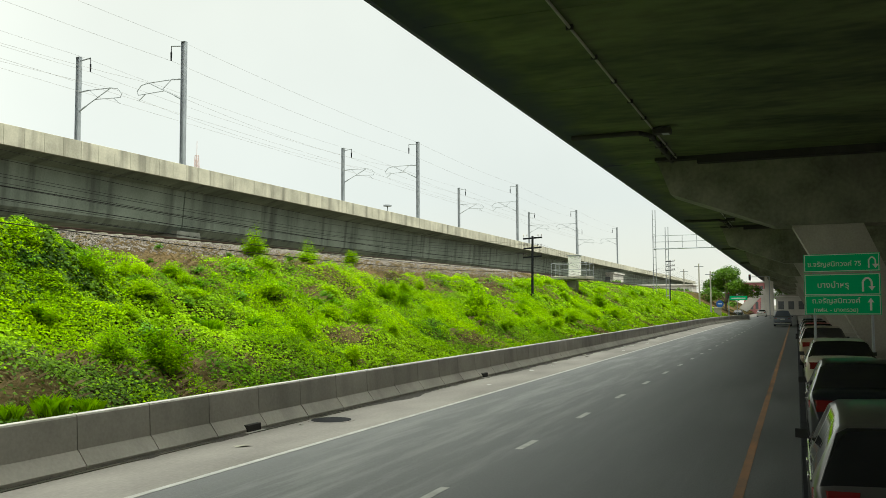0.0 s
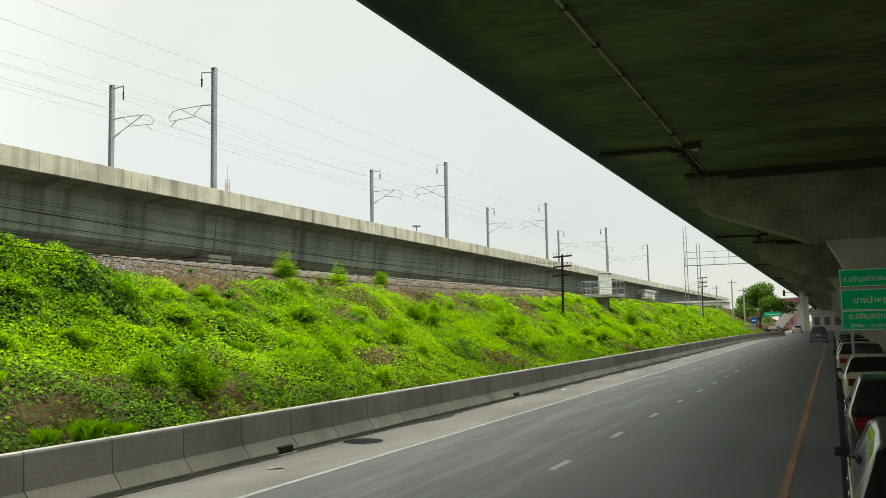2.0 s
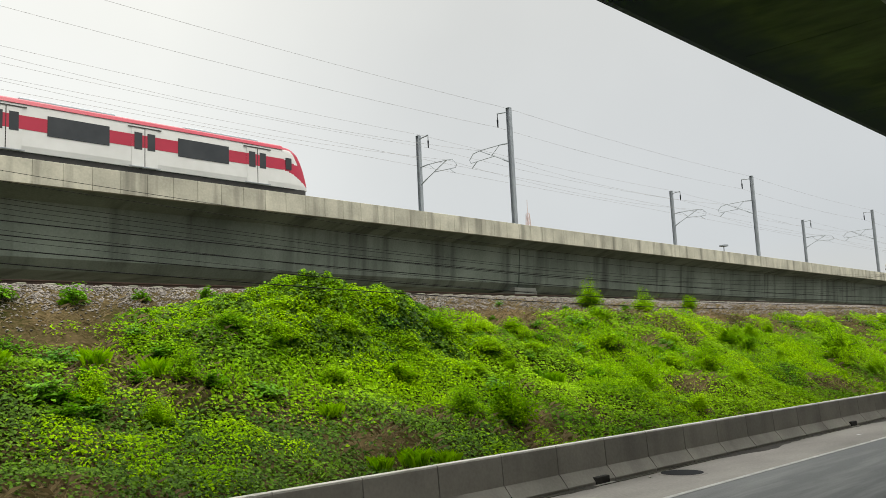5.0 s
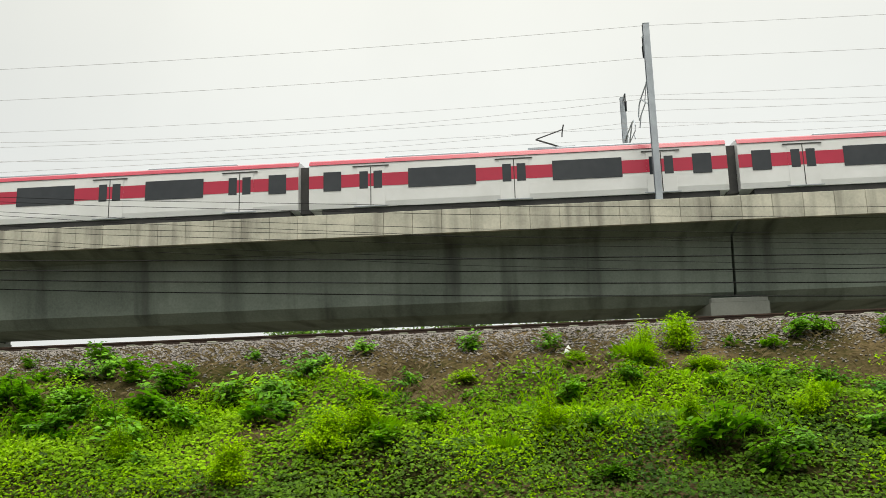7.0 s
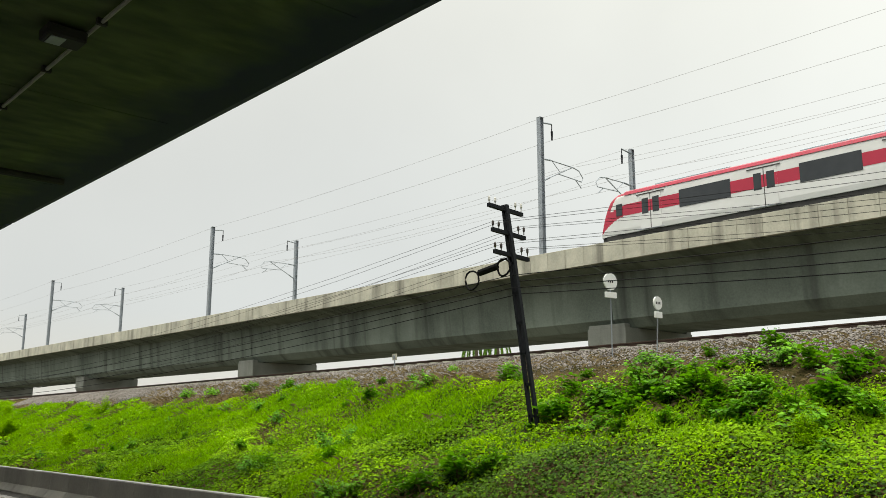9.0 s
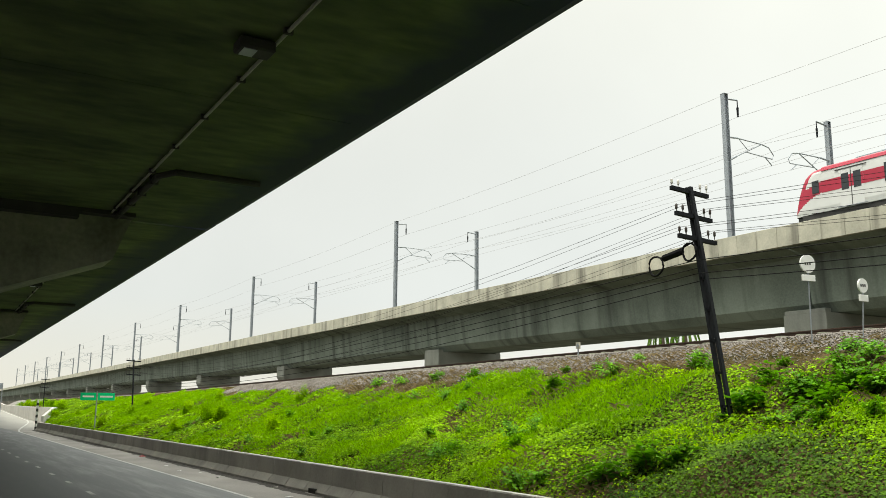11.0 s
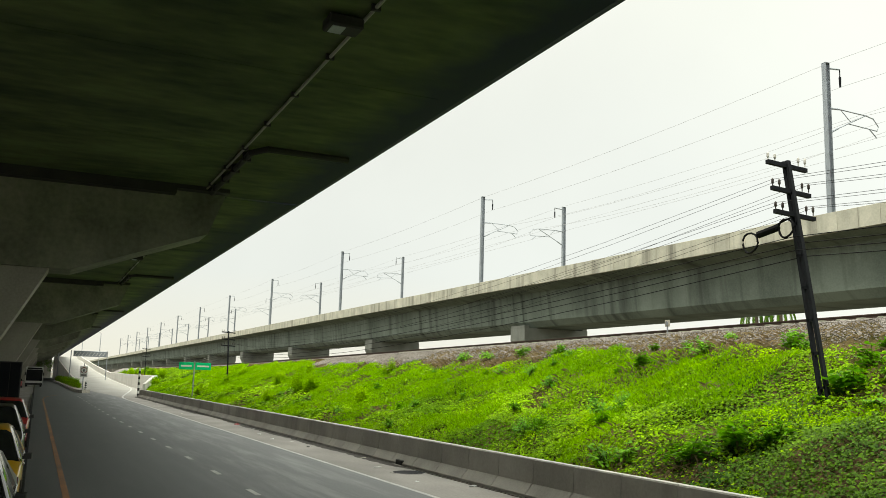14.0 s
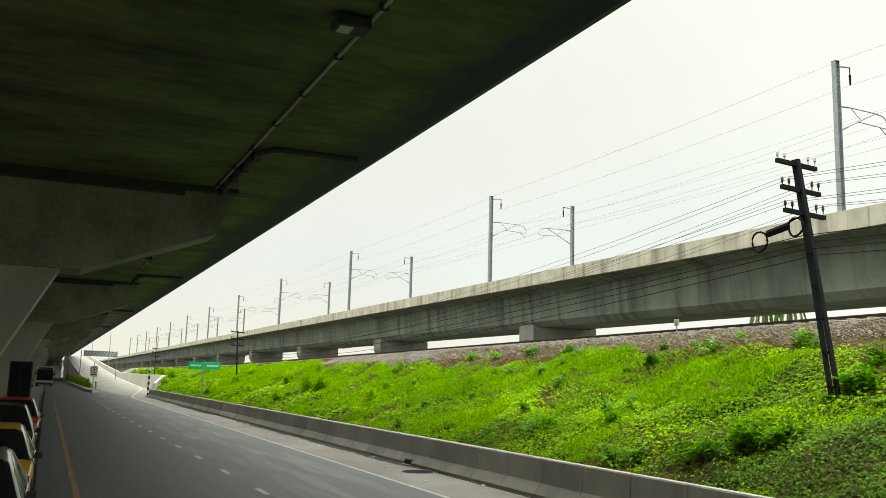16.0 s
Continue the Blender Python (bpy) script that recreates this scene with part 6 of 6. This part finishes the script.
for x, y, s in ((2.9, 13.3, 1.25), (3.5, 12.9, 0.9), (-12.9, 12.3, 1.15), (-12.3, 12.6, 0.9), (-13.4, 11.5, 0.95), (-15.4, 11.0, 0.9), (-15.0, 11.2, 0.7), (-18.6, 16.5, 0.85), (-20.4, 15.8, 0.75), (-12.4, 14.8, 1.0),
                (-11.6, 15.3, 1.1), (-10.6, 14.6, 1.0), (-11.2, 16.2, 0.9), (-9.4, 15.6, 1.0), (-8.2, 15.0, 0.9), (-15.8, 16.9, 0.85), (-16.4, 17.6, 0.6), (-19.8, 17.0, 0.5), (-23.5, 17.2, 0.6), (-27.0, 17.2, 0.7), (-30.0, 17.3, 0.7),
                (-32.5, 17.2, 0.7), (-35.0, 17.3, 0.8), (5.6, 17.8, 0.85), (6.1, 17.9, 0.7), (7.4, 17.6, 0.85), (4.9, 17.2, 0.5), (9.0, 17.9, 0.5), (0.7, 17.6, 0.7), (-1.0, 17.7, 0.7), (-3.2, 17.8, 0.6), (-8.9, 17.9, 0.8),
                (0.9, 15.6, 0.8), (-4.3, 15.6, 0.9), (-5.4, 15.9, 0.9), (-6.6, 15.4, 0.8), (-2.0, 16.2, 0.7), (2.0, 15.8, 0.7), (4.2, 15.6, 0.7), (5.4, 15.9, 0.7), (12.1, 17.9, 0.6)):
    plant("broad", x, y, s, 0.75)
for _ in range(70):
    plant("broad", rng.uniform(-14, 26), rng.uniform(13.0, 16.2), rng.uniform(0.4, 0.75), 0.65)
for _ in range(34):
    plant("broad", rng.uniform(-13, -4), rng.uniform(14.4, 17.2), rng.uniform(0.6, 0.95), 0.7)
for _ in range(26):
    plant("broad", rng.uniform(-36, -14), rng.uniform(11.0, 16.2), rng.uniform(0.3, 0.6))
for _ in range(60):
    plant("feather", rng.uniform(15, 110), rng.uniform(11.0, 16.4), rng.uniform(0.45, 0.85))
for _ in range(26):
    plant("feather", rng.uniform(-95, -28), rng.uniform(11.0, 16.4), rng.uniform(0.5, 0.9))
for x, y, s in ((10.3, 10.8, 0.75), (10.9, 10.7, 0.65), (9.6, 10.9, 0.6), (2.2, 16.7, 0.9), (6.6, 14.9, 0.8), (7.6, 14.6, 0.8), (5.0, 15.0, 0.7)):
    plant("tuft", x, y, s)
for _ in range(12):
    plant("tuft", rng.uniform(-10, 40), rng.uniform(12.6, 16.4), rng.uniform(0.5, 0.8))
for _ in range(30):
    plant("mound", rng.uniform(17, 100), rng.uniform(12.0, 16.6), rng.uniform(0.7, 1.1), 0.5)

x, y = rng.uniform(-40, 60, 9000), rng.uniform(15.9, 18.4, 9000)
P = np.stack([x, y, bank_z(x, y) + 0.02], -1)
weeds("dead_stalks", blades(P, 0.13, 0.003, 1.8), DRY, "dead brown stalks lying on the gravel shoulder")

# loose ballast stones on the shoulder
n = 150000
x, y = rng.uniform(-60, 60, n), 15.8 + 3.8 * rng.uniform(0, 1, n) ** 0.6
z = np.maximum(bank_z(x, y), np.interp(y, [17.0, 17.9, 19.4, 22.2], [3.2, 3.82, 4.36, 4.36]) + grade(x))
k = rng.uniform(0, 1, n) < np.clip((y - 16.9) / 1.0, 0.12, 1)
C = np.stack([x, y, z + 0.01], -1)[k]
r = rng.uniform(0.018, 0.04, len(C))[:, None, None]
octa = np.array([[1, 0, 0], [-1, 0, 0], [0, 1, 0], [0, -1, 0], [0, 0, 0.8], [0, 0, -0.8]], float)
V = C[:, None, :] + octa[None] * r * rng.uniform(0.6, 1.3, (len(C), 6, 1))
tri = np.array([[0, 2, 4], [2, 1, 4], [1, 3, 4], [3, 0, 4], [2, 0, 5], [1, 2, 5], [3, 1, 5], [0, 3, 5]])
F = (np.arange(len(C))[:, None, None] * 6 + tri[None]).reshape(-1, 3)
me = bpy.data.meshes.new("ballast_stones")
me.from_pydata(V.reshape(-1, 3).tolist(), [], F.tolist())
STONE = surface("ballast_stone", (0.235, 0.21, 0.19), (0.10, 0.085, 0.075), fine=10, broad=1.2, bump=0.2, vary=0.5, island=True)
me.materials.append(STONE)
tagged(new("ballast_stones", me), "loose grey and brown crushed stones along the track", "stones", kind="stuff")


# trees beyond ------------------------------------------------------------------
BARK = surface("tree_bark", (0.16, 0.12, 0.085), (0.09, 0.07, 0.05), fine=14, broad=2, bump=0.5)


def tree(x, y, z, h, w, seed, label="leafy green tree with an uneven rounded crown", size=0.3, n=5200):
    r = np.random.default_rng(seed)
    t = thing("tree", label, "tree", "distant trees", at=pose(x, y, z))
    g = Geo().tube([(0, 0, 0), (0.1, 0.05, h * 0.25), (0.05, -0.1, h * 0.5), (0, 0, h * 0.75)], [h * 0.03, h * 0.024, h * 0.017, h * 0.008], 7)
    pts = []
    for i in range(12):
        a, e = r.uniform(0, 6.283), r.uniform(0.0, 1.3)
        c = np.array([math.cos(a) * math.cos(e) * w * 0.40, math.sin(a) * math.cos(e) * w * 0.40, h * (0.48 + 0.38 * math.sin(e))])
        c *= r.uniform(0.85, 1.12)
        g.tube([(0, 0, h * 0.32), c * [0.5, 0.5, 0.8], c], [h * 0.012, h * 0.008, h * 0.004], 5)
        m = n // 12
        q = r.normal(0, 1, (m, 3))
        q /= np.linalg.norm(q, axis=1)[:, None]
        pts.append(c + q * r.uniform(0.35, 1.0, (m, 1)) ** 0.6 * [w * 0.20, w * 0.20, h * 0.15])
    P = np.concatenate(pts)
    part("trunk", g, BARK, t)
    part("crown", quad_mesh("crown", leaves(P, r.uniform(size * 0.6, size * 1.3, len(P)), up=0.4, aspect=0.6), TREE_LEAF), None, t)
    return t


tree(168, 12.0, -0.2, 9.2, 10.5, 3, "broad green roadside tree with a rounded crown", 0.42, 9000)
for i, (x, y, h, w) in enumerate(((-4, 66, 14.5, 9), (3, 70, 15.0, 10), (12, 68, 15.0, 9), (20, 72, 15.0, 10), (-12, 70, 13.8, 8), (-20, 78, 14.2, 9), (-17, 68, 12.4, 8), (150, 30, 7, 7), (158, 24, 6, 6), (176, 20, 6, 6), (140, 21, 4.5, 5), (-30, 84, 12.6, 9), (-345, 8, 8, 9), (-352, 1, 9, 10), (-350, -7, 8, 9), (-356, -15, 9, 10), (-340, 14, 7, 8), (372, 14, 9, 11), (366, 6, 10, 11), (374, -3, 9, 11), (368, -12, 10, 11), (238, 17, 6, 7), (226, 20, 6, 7), (200, 14.5, 3.5, 5))):
    tree(x, y, -0.2, h, w, 20 + i)


def palm(x, y, h):
    t = thing("palm_tree", "palm with drooping fronds beyond the viaduct", "palm", at=pose(x, y, -0.2))
    part("trunk", Geo().tube([(0, 0, 0), (0.2, 0, h * 0.5), (0, 0, h)], [0.22, 0.16, 0.13], 8), BARK, t)
    for k in range(13):
        a = k * 0.483
        rib = [Vector((math.cos(a) * q * 1.6, math.sin(a) * q * 1.6, h + 0.7 * math.sin(q * 2.2) - 4.0 * q * q)) for q in (0, 0.2, 0.4, 0.6, 0.8, 1.0)]
        g = Geo().tube(rib, 0.025, 4)
        side = Vector((-math.sin(a), math.cos(a), 0))
        for p0, p1 in zip(rib[:-1], rib[1:]):
            for j in range(5):
                c = p0.lerp(p1, j / 5)
                for s in (-1, 1):
                    e = c + side * s * 0.16 + (p1 - p0).normalized() * 0.15 + Vector((0, 0, -0.6))
                    g.add([c, c + (p1 - p0) * 0.3, e], [(0, 1, 2)])
        part("frond", g, TREE_LEAF, t)
    return t


palm(-60.5, 60, 11.4)
palm(-57.6, 60, 11.2)
for k in range(30):
    plant("mound", -104 - 3.3 * k + rng.uniform(-1, 1), max(11.6, min(15.6, 11.6 + 0.2 * 3.3 * k)) + rng.uniform(0, 0.8), rng.uniform(0.9, 1.5), 0.8)
for k in range(26):
    x, s = -122.0 - 4.2 * k, 0.75 + 0.25 * (k % 3)
    fol, stem = KINDS["mound"][k % 3]
    t = thing("bush", "low green bush planted on the traffic island", "bush", "island bushes", at=pose(x, 5.1 - 0.02 * k, 0.34) @ Matrix.Diagonal((s * 1.6, s, s, 1)))
    part("foliage", fol, None, t)
    tagged(part("stem", stem, None, t), kind="stuff")
